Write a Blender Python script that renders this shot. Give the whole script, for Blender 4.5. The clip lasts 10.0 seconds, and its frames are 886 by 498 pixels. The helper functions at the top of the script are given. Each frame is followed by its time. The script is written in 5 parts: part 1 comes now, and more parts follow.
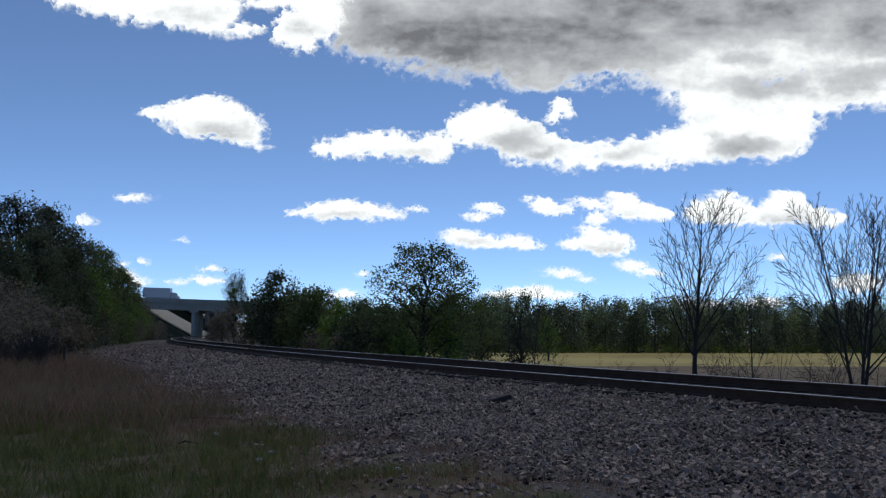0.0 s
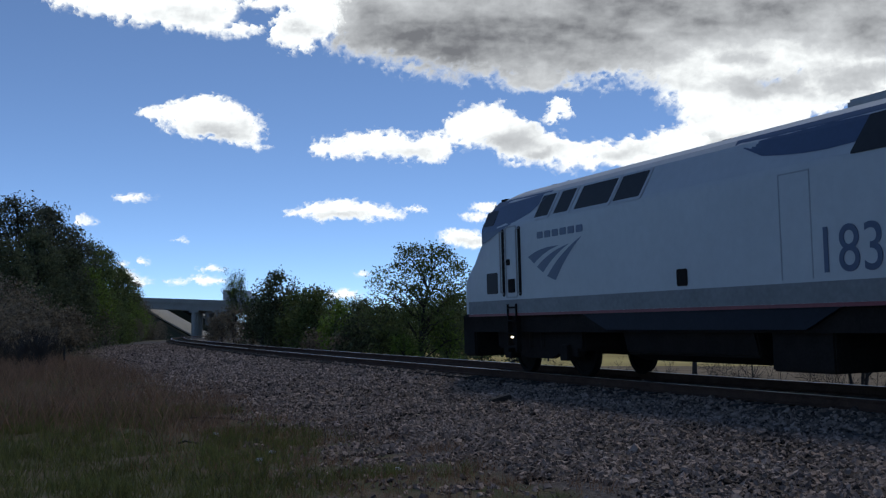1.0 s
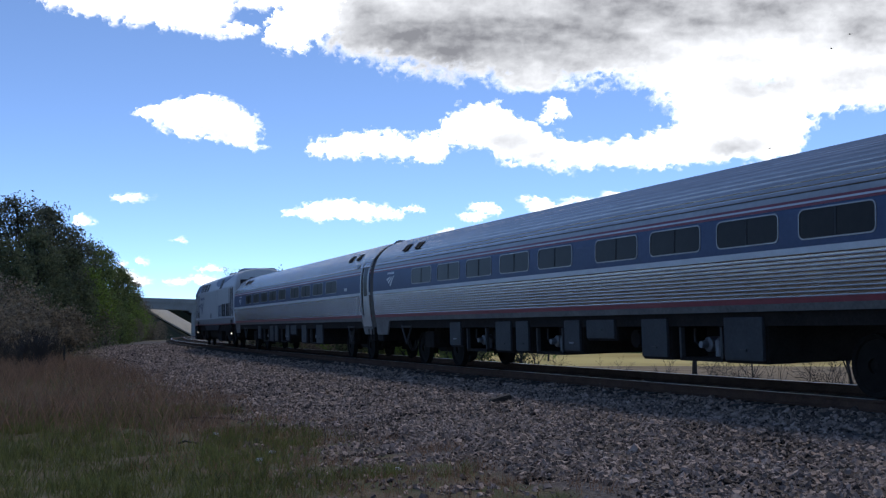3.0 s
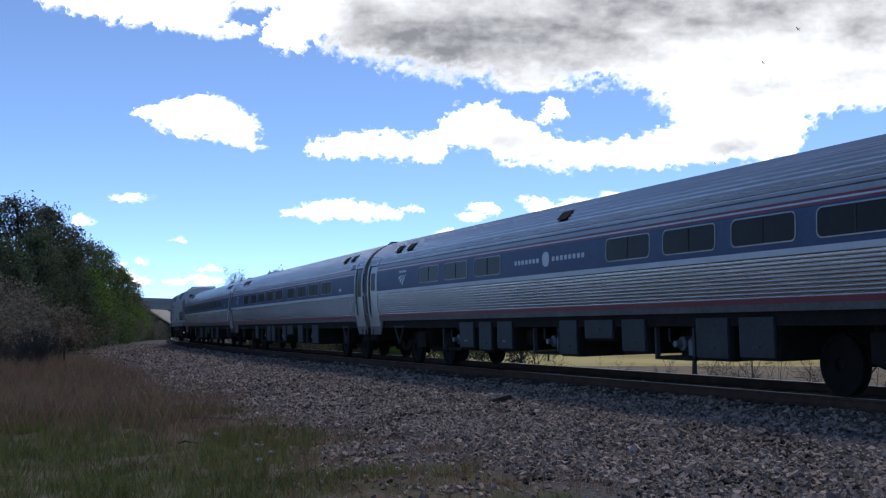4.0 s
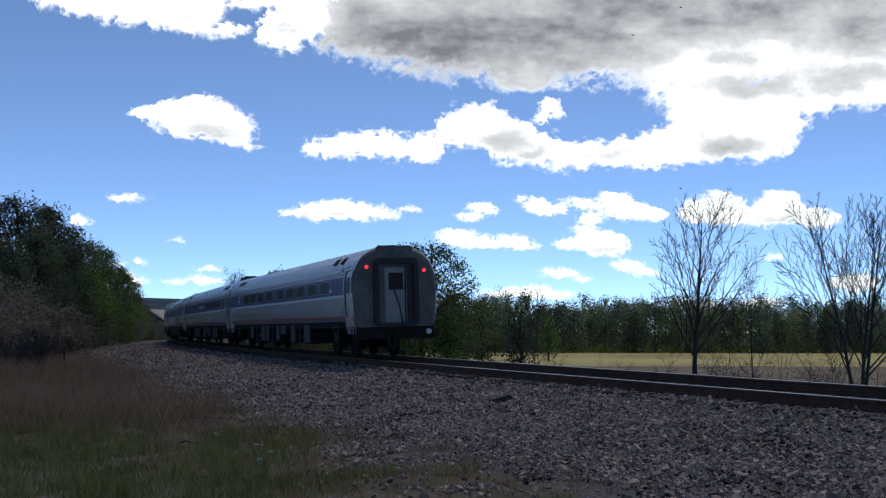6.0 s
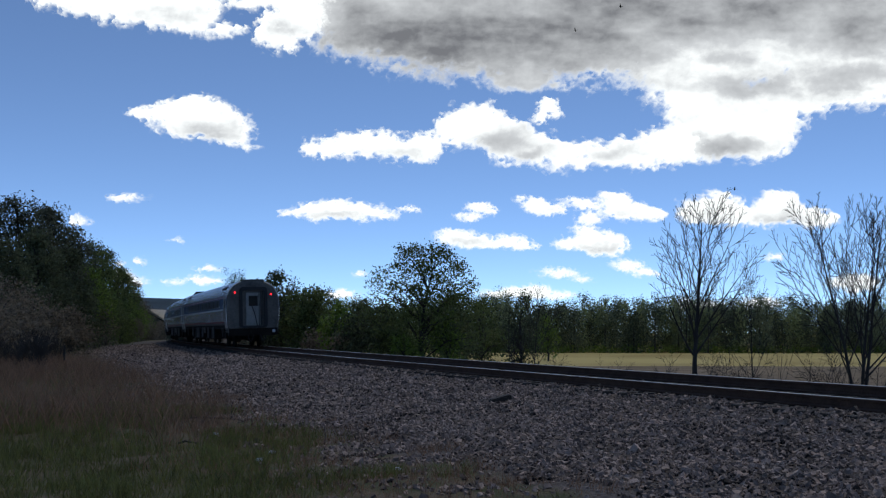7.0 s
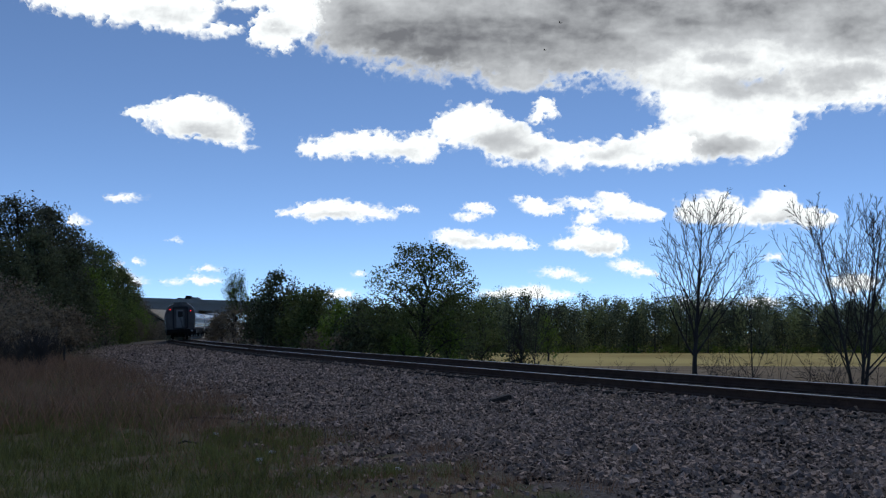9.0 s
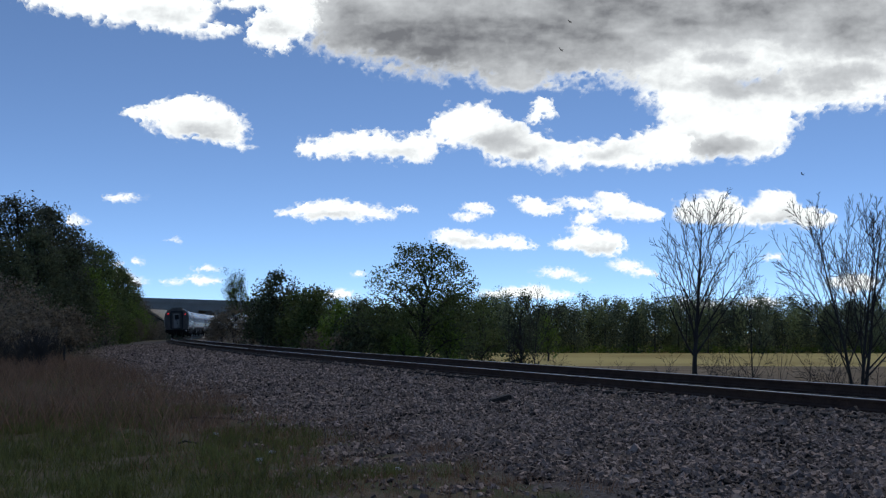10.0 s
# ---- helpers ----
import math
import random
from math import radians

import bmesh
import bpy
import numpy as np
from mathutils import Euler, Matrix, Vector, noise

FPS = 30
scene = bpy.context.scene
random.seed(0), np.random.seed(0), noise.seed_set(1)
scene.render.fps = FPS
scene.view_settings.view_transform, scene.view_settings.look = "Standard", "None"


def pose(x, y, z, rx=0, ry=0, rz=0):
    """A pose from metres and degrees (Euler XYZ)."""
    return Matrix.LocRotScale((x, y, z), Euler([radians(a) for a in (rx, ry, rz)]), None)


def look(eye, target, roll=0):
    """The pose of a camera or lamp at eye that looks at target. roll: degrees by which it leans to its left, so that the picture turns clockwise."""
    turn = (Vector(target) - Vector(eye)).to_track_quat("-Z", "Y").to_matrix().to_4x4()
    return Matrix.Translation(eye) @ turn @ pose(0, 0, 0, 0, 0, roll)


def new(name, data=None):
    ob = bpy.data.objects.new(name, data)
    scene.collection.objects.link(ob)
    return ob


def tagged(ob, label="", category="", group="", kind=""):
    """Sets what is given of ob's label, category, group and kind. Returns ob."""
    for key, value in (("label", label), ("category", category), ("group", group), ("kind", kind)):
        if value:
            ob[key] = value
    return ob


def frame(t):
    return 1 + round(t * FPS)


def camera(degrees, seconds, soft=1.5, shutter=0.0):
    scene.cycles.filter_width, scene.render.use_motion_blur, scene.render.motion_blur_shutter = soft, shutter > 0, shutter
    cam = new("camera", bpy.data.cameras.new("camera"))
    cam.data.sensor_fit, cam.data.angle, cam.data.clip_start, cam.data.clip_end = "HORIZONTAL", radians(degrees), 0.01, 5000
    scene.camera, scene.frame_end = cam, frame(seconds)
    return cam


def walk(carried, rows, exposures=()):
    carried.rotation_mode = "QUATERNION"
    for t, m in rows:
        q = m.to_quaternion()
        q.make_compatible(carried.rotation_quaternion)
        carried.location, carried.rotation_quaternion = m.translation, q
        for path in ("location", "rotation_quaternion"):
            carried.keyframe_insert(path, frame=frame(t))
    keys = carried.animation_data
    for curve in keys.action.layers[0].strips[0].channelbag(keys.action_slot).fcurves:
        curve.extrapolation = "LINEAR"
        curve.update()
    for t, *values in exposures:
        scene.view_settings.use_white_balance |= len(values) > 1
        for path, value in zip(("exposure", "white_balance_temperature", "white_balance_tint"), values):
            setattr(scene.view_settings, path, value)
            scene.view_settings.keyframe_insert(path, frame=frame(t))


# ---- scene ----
# The camera stands on a tripod beside the line, looking slightly up.
EYE = Vector((0.0, 0.0, 0.9093))
PITCH = math.atan2(588.52 - 441, 1934.0)
VIEW = look(EYE, EYE + Vector((0, math.cos(PITCH), math.sin(PITCH))), 0.084)
cam = camera(2 * math.degrees(math.atan(784 / 1934.0)), 10.0, 1.3)
walk(cam, [(0, VIEW), (10, VIEW)],
     [(0, 0.1, 6420, 6), (0.6, 0.1, 6420, 6), (1.5, 0.3, 6420, 6), (2.5, 0.7, 6420, 9), (4.5, 0.84, 6420, 9), (5.5, 0.74, 6420, 9), (6.2, 0.28, 6420, 6), (7.0, 0.17, 6420, 6), (10, 0.13, 6420, 6)])

# ---- daylight ----
SUN_AZ, SUN_EL = radians(28), radians(66)
world = bpy.data.worlds.new("sky")
scene.world = world
world.use_nodes = True
wn = world.node_tree.nodes
sky = wn.new("ShaderNodeTexSky")
sky.sky_type, sky.sun_disc = "NISHITA", False
sky.sun_elevation, sky.sun_rotation = SUN_EL, SUN_AZ
sky.altitude, sky.air_density, sky.dust_density, sky.ozone_density = 8500, 1.0, 0.0, 2.7
wn["Background"].inputs["Strength"].default_value = 0.15
world.node_tree.links.new(sky.outputs[0], wn["Background"].inputs["Color"])
sun = new("sun", bpy.data.lights.new("sun", "SUN"))
sun.data.energy, sun.data.angle, sun.data.color = 0.9, radians(12), (1.0, 0.93, 0.83)
sun.matrix_world = look((0, 0, 50), Vector((0, 0, 50)) - Vector((math.sin(SUN_AZ) * math.cos(SUN_EL), math.cos(SUN_AZ) * math.cos(SUN_EL), math.sin(SUN_EL))))


# ---- materials ----
def mat(name, colour, rough=0.6, metal=0.0, vary=0.25, scale=3.0, bump=0.0, bscale=30.0, island=0.0, thing=0.0, emit=None, spec=0.5, stretch=(1, 1, 1)):
    """A surface with broad and fine variation of its base colour, and fine relief."""
    m = bpy.data.materials.new(name)
    m.use_nodes = True
    n, l = m.node_tree.nodes, m.node_tree.links
    b = n["Principled BSDF"]
    b.inputs["Roughness"].default_value, b.inputs["Metallic"].default_value = rough, metal
    b.inputs["Specular IOR Level"].default_value = spec
    co = n.new("ShaderNodeTexCoord")
    mp = n.new("ShaderNodeMapping")
    mp.inputs["Scale"].default_value = stretch
    l.new(co.outputs["Object"], mp.inputs["Vector"])
    n1, n2 = n.new("ShaderNodeTexNoise"), n.new("ShaderNodeTexNoise")
    n1.inputs["Scale"].default_value, n2.inputs["Scale"].default_value = scale, scale * 9
    n1.inputs["Detail"].default_value = n2.inputs["Detail"].default_value = 4
    for q in (n1, n2):
        l.new(mp.outputs[0], q.inputs["Vector"])
    add = n.new("ShaderNodeMath")
    add.operation = "ADD"
    l.new(n1.outputs[0], add.inputs[0]), l.new(n2.outputs[0], add.inputs[1])
    src = add.outputs[0]
    for on, node, sock in ((island, "ShaderNodeNewGeometry", "Random Per Island"), (thing, "ShaderNodeObjectInfo", "Random")):
        if on:
            g, k = n.new(node), n.new("ShaderNodeMath")
            k.operation = "MULTIPLY_ADD"
            k.inputs[1].default_value = on
            l.new(g.outputs[sock], k.inputs[0]), l.new(src, k.inputs[2])
            sub = n.new("ShaderNodeMath")
            sub.operation = "SUBTRACT"
            sub.inputs[1].default_value = on / 2
            l.new(k.outputs[0], sub.inputs[0])
            src = sub.outputs[0]
    rng = n.new("ShaderNodeMapRange")
    rng.inputs["From Min"].default_value, rng.inputs["From Max"].default_value = 0.55, 1.45
    rng.inputs["To Min"].default_value, rng.inputs["To Max"].default_value = 1 - vary, 1 + vary
    rng.clamp = island + thing == 0
    l.new(src, rng.inputs[0])
    mul = n.new("ShaderNodeVectorMath")
    mul.operation = "SCALE"
    mul.inputs[0].default_value = colour
    l.new(rng.outputs[0], mul.inputs["Scale"])
    l.new(mul.outputs[0], b.inputs["Base Color"])
    if bump:
        n3, bp = n.new("ShaderNodeTexNoise"), n.new("ShaderNodeBump")
        n3.inputs["Scale"].default_value, n3.inputs["Detail"].default_value = bscale, 5
        bp.inputs["Strength"].default_value, bp.inputs["Distance"].default_value = bump, 0.02
        l.new(mp.outputs[0], n3.inputs["Vector"]), l.new(n3.outputs[0], bp.inputs["Height"]), l.new(bp.outputs[0], b.inputs["Normal"])
    if emit:
        b.inputs["Emission Color"].default_value, b.inputs["Emission Strength"].default_value = (*emit[:3], 1), emit[3]
    return m


def leafmat(name, colour, vary=0.45, patch=0.6):
    m = mat(name, colour, 0.6, 0, vary, patch, island=0.9, spec=0.12)
    n, l = m.node_tree.nodes, m.node_tree.links
    b = n["Principled BSDF"]
    tr, mix = n.new("ShaderNodeBsdfTranslucent"), n.new("ShaderNodeMixShader")
    mix.inputs[0].default_value = 0.48
    l.new(b.inputs["Base Color"].links[0].from_socket, tr.inputs["Color"])
    l.new(b.outputs[0], mix.inputs[1]), l.new(tr.outputs[0], mix.inputs[2])
    l.new(mix.outputs[0], n["Material Output"].inputs["Surface"])
    return m


STEEL = mat("fluted_stainless", (0.40, 0.362, 0.335), 0.27, 1.0, 0.2, 0.8, 0.06, 14, stretch=(0.25, 1, 2))
STEEL_PLAIN = mat("plain_stainless", (0.33, 0.315, 0.30), 0.45, 0.8, 0.15, 1.2, 0.05, 20)
# Darker, duller steel for the sill and the vestibule skirts.
SKIRTSTEEL = mat("dull_skirt_steel", (0.13, 0.125, 0.12), 0.6, 0.5, 0.4, 2.0, 0.06, 16)
DOORSTEEL = mat("brushed_door_steel", (0.47, 0.46, 0.45), 0.4, 0.7, 0.12, 1.0, 0.04, 15)
BLUE = mat("blue_paint", (0.06, 0.084, 0.15), 0.45, 0, 0.15, 1.5, 0.03, 12, spec=0.18)
LOCOBLUE = mat("slate_blue_paint", (0.04, 0.07, 0.14), 0.4, 0, 0.15, 1.5)
RED = mat("red_paint", (0.2, 0.026, 0.036), 0.4, 0, 0.2, 2)
WHITE = mat("white_paint", (0.55, 0.56, 0.57), 0.45, 0, 0.12, 2)
LOCO = mat("pale_grey_paint", (0.46, 0.47, 0.475), 0.42, 0.1, 0.08, 0.7, 0.03, 9)
LOCOGREY = mat("mid_grey_paint", (0.30, 0.31, 0.32), 0.5, 0.1, 0.18, 1.4)
ENDGREY = mat("grimy_end_paint", (0.098, 0.09, 0.08), 0.55, 0.2, 0.55, 1.3, 0.08, 16)
ENDDOOR = mat("dull_end_door_paint", (0.23, 0.23, 0.22), 0.6, 0.1, 0.3, 2.0)
DARK = mat("grimy_black", (0.017, 0.014, 0.012), 0.85, 0.0, 0.5, 2.5, 0.2, 30, spec=0.15)
BOXGREY = mat("dusty_box_paint", (0.032, 0.033, 0.036), 0.6, 0.1, 0.35, 2.0, 0.08, 18, spec=0.3)
MACHINE = mat("pale_machine_casing", (0.15, 0.155, 0.165), 0.5, 0.3, 0.35, 5.0, 0.05, 20)
# Lower band of the locomotive, a darker grey than its body.
LOWBAND = mat("darker_lower_band_paint", (0.2, 0.2, 0.2), 0.55, 0.1, 0.25, 1.2)
DARKGREY = mat("sooty_grey", (0.05, 0.05, 0.05), 0.7, 0.1, 0.4, 2.5, 0.1, 20, spec=0.2)
SKIRT = mat("navy_skirt_paint", (0.01, 0.014, 0.023), 0.6, 0, 0.3, 2, spec=0.2)
RUBBER = mat("black_rubber", (0.018, 0.018, 0.019), 0.7, 0, 0.3, 4)
WHEEL = mat("wheel_steel", (0.014, 0.0125, 0.011), 0.85, 0.0, 0.4, 5, spec=0.1)
GRILLE = mat("radiator_grille", (0.02, 0.02, 0.022), 0.6, 0.3, 0.3, 8)
GLASS = mat("tinted_window_glass", (0.02, 0.018, 0.016), 0.3, 0, 0.2, 1, spec=0.1)
TAIL = mat("red_marker_lens", (0.5, 0.02, 0.03), 0.3, emit=(1.0, 0.012, 0.02, 3.0))
STEPLIGHT = mat("step_lamp_lens", (0.8, 0.75, 0.6), 0.3, emit=(1.0, 0.85, 0.6, 2.5))
RAILSIDE = mat("rusty_rail", (0.078, 0.047, 0.034), 0.9, 0.0, 0.4, 3, 0.2, 40, spec=0.1)
RAILTOP = mat("polished_railhead", (0.42, 0.41, 0.40), 0.36, 1.0, 0.1, 6)
TIE = mat("creosoted_tie", (0.036, 0.029, 0.024), 0.85, 0, 0.4, 4, 0.5, 25, thing=0.5, stretch=(6, 1, 6))
STONE = mat("ballast_stone", (0.228, 0.172, 0.139), 0.88, 0, 0.62, 1.2, 0.3, 60, island=1.1, spec=0.3)
CONCRETE = mat("bridge_concrete", (0.27, 0.265, 0.25), 0.85, 0, 0.2, 0.4, 0.1, 6)
# Paler concrete: the sunlit gap between the decks' shadows put into the colour.
CONCRETE_SUNLIT = mat("sunlit_slope_paving", (0.47, 0.455, 0.42), 0.85, 0, 0.15, 0.5)
TRUCKWHITE = mat("truck_box_paint", (0.5, 0.52, 0.56), 0.5, 0, 0.1, 1)
BARK = mat("grey_brown_bark", (0.036, 0.031, 0.027), 0.9, 0, 0.35, 4, 0.4, 25)
LEAF = leafmat("spring_leaf", (0.105, 0.13, 0.046))
LEAF_YOUNG = leafmat("young_leaf", (0.14, 0.2, 0.04))
LEAF_DARK = leafmat("dark_evergreen_leaf", (0.085, 0.1, 0.054))
NEEDLE = leafmat("pine_needle", (0.098, 0.106, 0.072))
SCRUB = leafmat("dull_scrub_leaf", (0.175, 0.145, 0.105))
FARLEAVES = [leafmat("far_wood_leaf", (0.17, 0.195, 0.11), 0.5, 0.16), leafmat("far_pine_needles", (0.105, 0.126, 0.08), 0.5, 0.16), leafmat("far_spring_leaf", (0.25, 0.285, 0.125), 0.5, 0.16)]
GRASS = leafmat("green_grass", (0.14, 0.148, 0.05))
DRYGRASS = leafmat("dry_brown_grass", (0.235, 0.145, 0.094))
FIELDGRASS = leafmat("straw_stubble", (0.50, 0.41, 0.2))
BIRD = mat("dark_plumage", (0.02, 0.018, 0.016), 0.8, 0, 0.3, 20)


def ground_material():
    """Ballast, grassy verge and straw field, mixed by the sheet's own zones."""
    m = bpy.data.materials.new("ground_cover")
    m.use_nodes = True
    n, l = m.node_tree.nodes, m.node_tree.links
    b = n["Principled BSDF"]
    b.inputs["Roughness"].default_value = 0.95
    b.inputs["Specular IOR Level"].default_value = 0.2
    co = n.new("ShaderNodeTexCoord").outputs["Object"]

    def noise_ramp(scale, c0, c1, lo=0.35, hi=0.65, detail=6):
        t, r = n.new("ShaderNodeTexNoise"), n.new("ShaderNodeValToRGB")
        t.inputs["Scale"].default_value, t.inputs["Detail"].default_value = scale, detail
        l.new(co, t.inputs["Vector"]), l.new(t.outputs[0], r.inputs[0])
        r.color_ramp.elements[0].position, r.color_ramp.elements[1].position = lo, hi
        r.color_ramp.elements[0].color, r.color_ramp.elements[1].color = (*c0, 1), (*c1, 1)
        return r.outputs[0], t.outputs[0]

    def mix(f, a, c):
        q = n.new("ShaderNodeMix")
        q.data_type = "RGBA"
        l.new(f, q.inputs["Factor"]), l.new(a, q.inputs["A"]), l.new(c, q.inputs["B"])
        return q.outputs["Result"]

    def zone(name, fuzz):
        a, k = n.new("ShaderNodeAttribute"), n.new("ShaderNodeMath")
        a.attribute_name = name
        k.operation = "MULTIPLY_ADD"
        t = n.new("ShaderNodeTexNoise")
        t.inputs["Scale"].default_value, t.inputs["Detail"].default_value = 1.3, 6
        l.new(co, t.inputs["Vector"])
        l.new(t.outputs[0], k.inputs[0])
        k.inputs[1].default_value = fuzz
        l.new(a.outputs["Fac"], k.inputs[2])
        r = n.new("ShaderNodeMapRange")
        r.inputs["From Min"].default_value, r.inputs["From Max"].default_value = 0.42 + fuzz / 2, 0.58 + fuzz / 2
        l.new(k.outputs[0], r.inputs[0])
        return r.outputs[0]

    grav, gh = noise_ramp(18, (0.05, 0.042, 0.036), (0.18, 0.15, 0.13), 0.3, 0.72)
    grit, _ = noise_ramp(0.5, (0.85, 0.78, 0.7), (0.9, 0.95, 1.05))
    mulg = n.new("ShaderNodeMix")
    mulg.data_type, mulg.blend_type = "RGBA", "MULTIPLY"
    mulg.inputs["Factor"].default_value = 1
    l.new(grav, mulg.inputs["A"]), l.new(grit, mulg.inputs["B"])
    soil, _ = noise_ramp(2.2, (0.068, 0.072, 0.034), (0.13, 0.1, 0.068), 0.4, 0.62)
    straw, _ = noise_ramp(0.035, (0.38, 0.29, 0.105), (0.52, 0.42, 0.16), 0.35, 0.6)
    c = mix(zone("ballast", 0.5), soil, mulg.outputs["Result"])
    c = mix(zone("field", 0.3), c, straw)
    # The nearer part of the field is a darker brown.
    near_field, _ = noise_ramp(0.2, (0.16, 0.12, 0.075), (0.25, 0.19, 0.12))
    c = mix(zone("near_field", 0.25), c, near_field)
    l.new(c, b.inputs["Base Color"])
    bp = n.new("ShaderNodeBump")
    bp.inputs["Strength"].default_value, bp.inputs["Distance"].default_value = 0.9, 0.05
    l.new(gh, bp.inputs["Height"]), l.new(bp.outputs[0], b.inputs["Normal"])
    return m


GROUND = ground_material()


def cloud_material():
    """Cloud: thin edges let the sky through; daylight and grey shade are painted as emission."""
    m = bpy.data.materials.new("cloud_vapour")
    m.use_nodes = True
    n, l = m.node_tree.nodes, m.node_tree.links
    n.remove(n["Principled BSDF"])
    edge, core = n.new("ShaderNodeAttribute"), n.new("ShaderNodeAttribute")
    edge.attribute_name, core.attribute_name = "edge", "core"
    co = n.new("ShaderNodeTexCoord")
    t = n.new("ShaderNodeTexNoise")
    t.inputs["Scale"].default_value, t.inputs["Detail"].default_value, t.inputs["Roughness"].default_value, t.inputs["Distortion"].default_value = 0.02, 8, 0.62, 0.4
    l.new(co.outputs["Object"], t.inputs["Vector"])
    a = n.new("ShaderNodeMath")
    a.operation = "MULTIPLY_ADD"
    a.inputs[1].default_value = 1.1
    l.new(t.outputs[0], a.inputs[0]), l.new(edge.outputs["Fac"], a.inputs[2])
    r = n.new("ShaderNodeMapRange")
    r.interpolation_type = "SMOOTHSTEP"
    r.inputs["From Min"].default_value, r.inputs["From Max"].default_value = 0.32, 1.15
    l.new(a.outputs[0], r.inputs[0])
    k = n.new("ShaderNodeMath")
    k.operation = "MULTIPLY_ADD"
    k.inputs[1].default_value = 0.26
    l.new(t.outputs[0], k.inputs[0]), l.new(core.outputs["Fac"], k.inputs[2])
    # Emission colour from sunlit white down to shaded grey.
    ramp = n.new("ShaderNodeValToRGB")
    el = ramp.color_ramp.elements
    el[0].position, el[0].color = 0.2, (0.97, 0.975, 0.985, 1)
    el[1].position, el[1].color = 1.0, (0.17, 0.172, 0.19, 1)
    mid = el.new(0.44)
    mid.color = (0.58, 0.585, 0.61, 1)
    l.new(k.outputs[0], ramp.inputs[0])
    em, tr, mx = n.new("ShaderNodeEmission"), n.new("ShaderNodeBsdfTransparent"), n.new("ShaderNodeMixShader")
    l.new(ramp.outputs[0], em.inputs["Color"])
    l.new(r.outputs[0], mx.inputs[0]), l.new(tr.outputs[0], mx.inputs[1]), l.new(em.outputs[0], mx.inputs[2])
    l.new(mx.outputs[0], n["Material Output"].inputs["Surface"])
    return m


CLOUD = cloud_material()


# ---- mesh helpers ----
class Geo:
    """Collects vertices and faces of one mesh."""

    def __init__(self):
        self.v, self.f = [], []

    def add(self, verts, faces):
        k = len(self.v)
        self.v += [tuple(p) for p in verts]
        self.f += [tuple(i + k for i in q) for q in faces]
        return self

    def box(self, x0, x1, y0, y1, z0, z1):
        p = [(x, y, z) for x in (x0, x1) for y in (y0, y1) for z in (z0, z1)]
        return self.add(p, [(0, 1, 3, 2), (4, 6, 7, 5), (0, 4, 5, 1), (2, 3, 7, 6), (0, 2, 6, 4), (1, 5, 7, 3)])

    def tube(self, pts, radii, n=8, caps=True):
        """A round bar along pts."""
        rings = []
        pts = [Vector(p) for p in pts]
        for i, p in enumerate(pts):
            d = (pts[min(i + 1, len(pts) - 1)] - pts[max(i - 1, 0)]).normalized()
            u = d.cross(Vector((0, 0, 1)) if abs(d.z) < 0.9 else Vector((1, 0, 0))).normalized()
            w = d.cross(u)
            r = radii[i] if isinstance(radii, (list, tuple)) else radii
            rings.append([p + (u * math.cos(a) + w * math.sin(a)) * r for a in (2 * math.pi * k / n for k in range(n))])
        return self.loft(rings, caps)

    def loft(self, rings, caps=True, closed=True):
        n, k = len(rings[0]), len(self.v)
        for r in rings:
            self.v += [tuple(p) for p in r]
        for i in range(len(rings) - 1):
            for j in range(n if closed else n - 1):
                a, b = k + i * n + j, k + i * n + (j + 1) % n
                self.f.append((a, b, b + n, a + n))
        if caps:
            self.f.append(tuple(k + j for j in reversed(range(n))))
            self.f.append(tuple(k + (len(rings) - 1) * n + j for j in range(n)))
        return self

    def prism(self, pts, offset):
        """A plate: the outline pts and the same moved by offset."""
        o = Vector(offset)
        return self.loft([[Vector(p) for p in pts], [Vector(p) + o for p in pts]])

    def mesh(self, name, material, smooth=False, bevel=0.0):
        me = bpy.data.meshes.new(name)
        me.from_pydata(self.v, [], self.f)
        bm = bmesh.new()
        bm.from_mesh(me)
        bmesh.ops.recalc_face_normals(bm, faces=bm.faces)
        if bevel:
            sharp = [e for e in bm.edges if len(e.link_faces) == 2 and e.calc_face_angle(0) > 0.5]
            bmesh.ops.bevel(bm, geom=sharp, offset=bevel, segments=2, affect="EDGES", clamp_overlap=True)
        bm.to_mesh(me)
        bm.free()
        me.materials.append(material)
        if smooth:
            for p in me.polygons:
                p.use_smooth = True
        return me


def part(name, geo, material, parent=None, label="", smooth=False, bevel=0.0):
    ob = new(name, geo.mesh(name, material, smooth, bevel))
    ob.parent = parent
    return tagged(ob, label)


def thing(name, label, category, m=None, group="", kind=""):
    ob = new(name)
    ob.empty_display_size = 0.2
    if m is not None:
        ob.matrix_world = m
    return tagged(ob, label, category, group, kind)


def fast_mesh(name, verts, faces, material):
    """verts: n x 3, faces: m x k, both arrays."""
    me = bpy.data.meshes.new(name)
    m, k = faces.shape
    me.vertices.add(len(verts))
    me.vertices.foreach_set("co", np.ascontiguousarray(verts, dtype=np.float32).ravel())
    me.loops.add(m * k)
    me.loops.foreach_set("vertex_index", np.ascontiguousarray(faces, dtype=np.int32).ravel())
    me.polygons.add(m)
    me.polygons.foreach_set("loop_start", np.arange(0, m * k, k, dtype=np.int32))
    me.update(calc_edges=True)
    me.validate()
    me.materials.append(material)
    return me


RNG = np.random.default_rng(7)


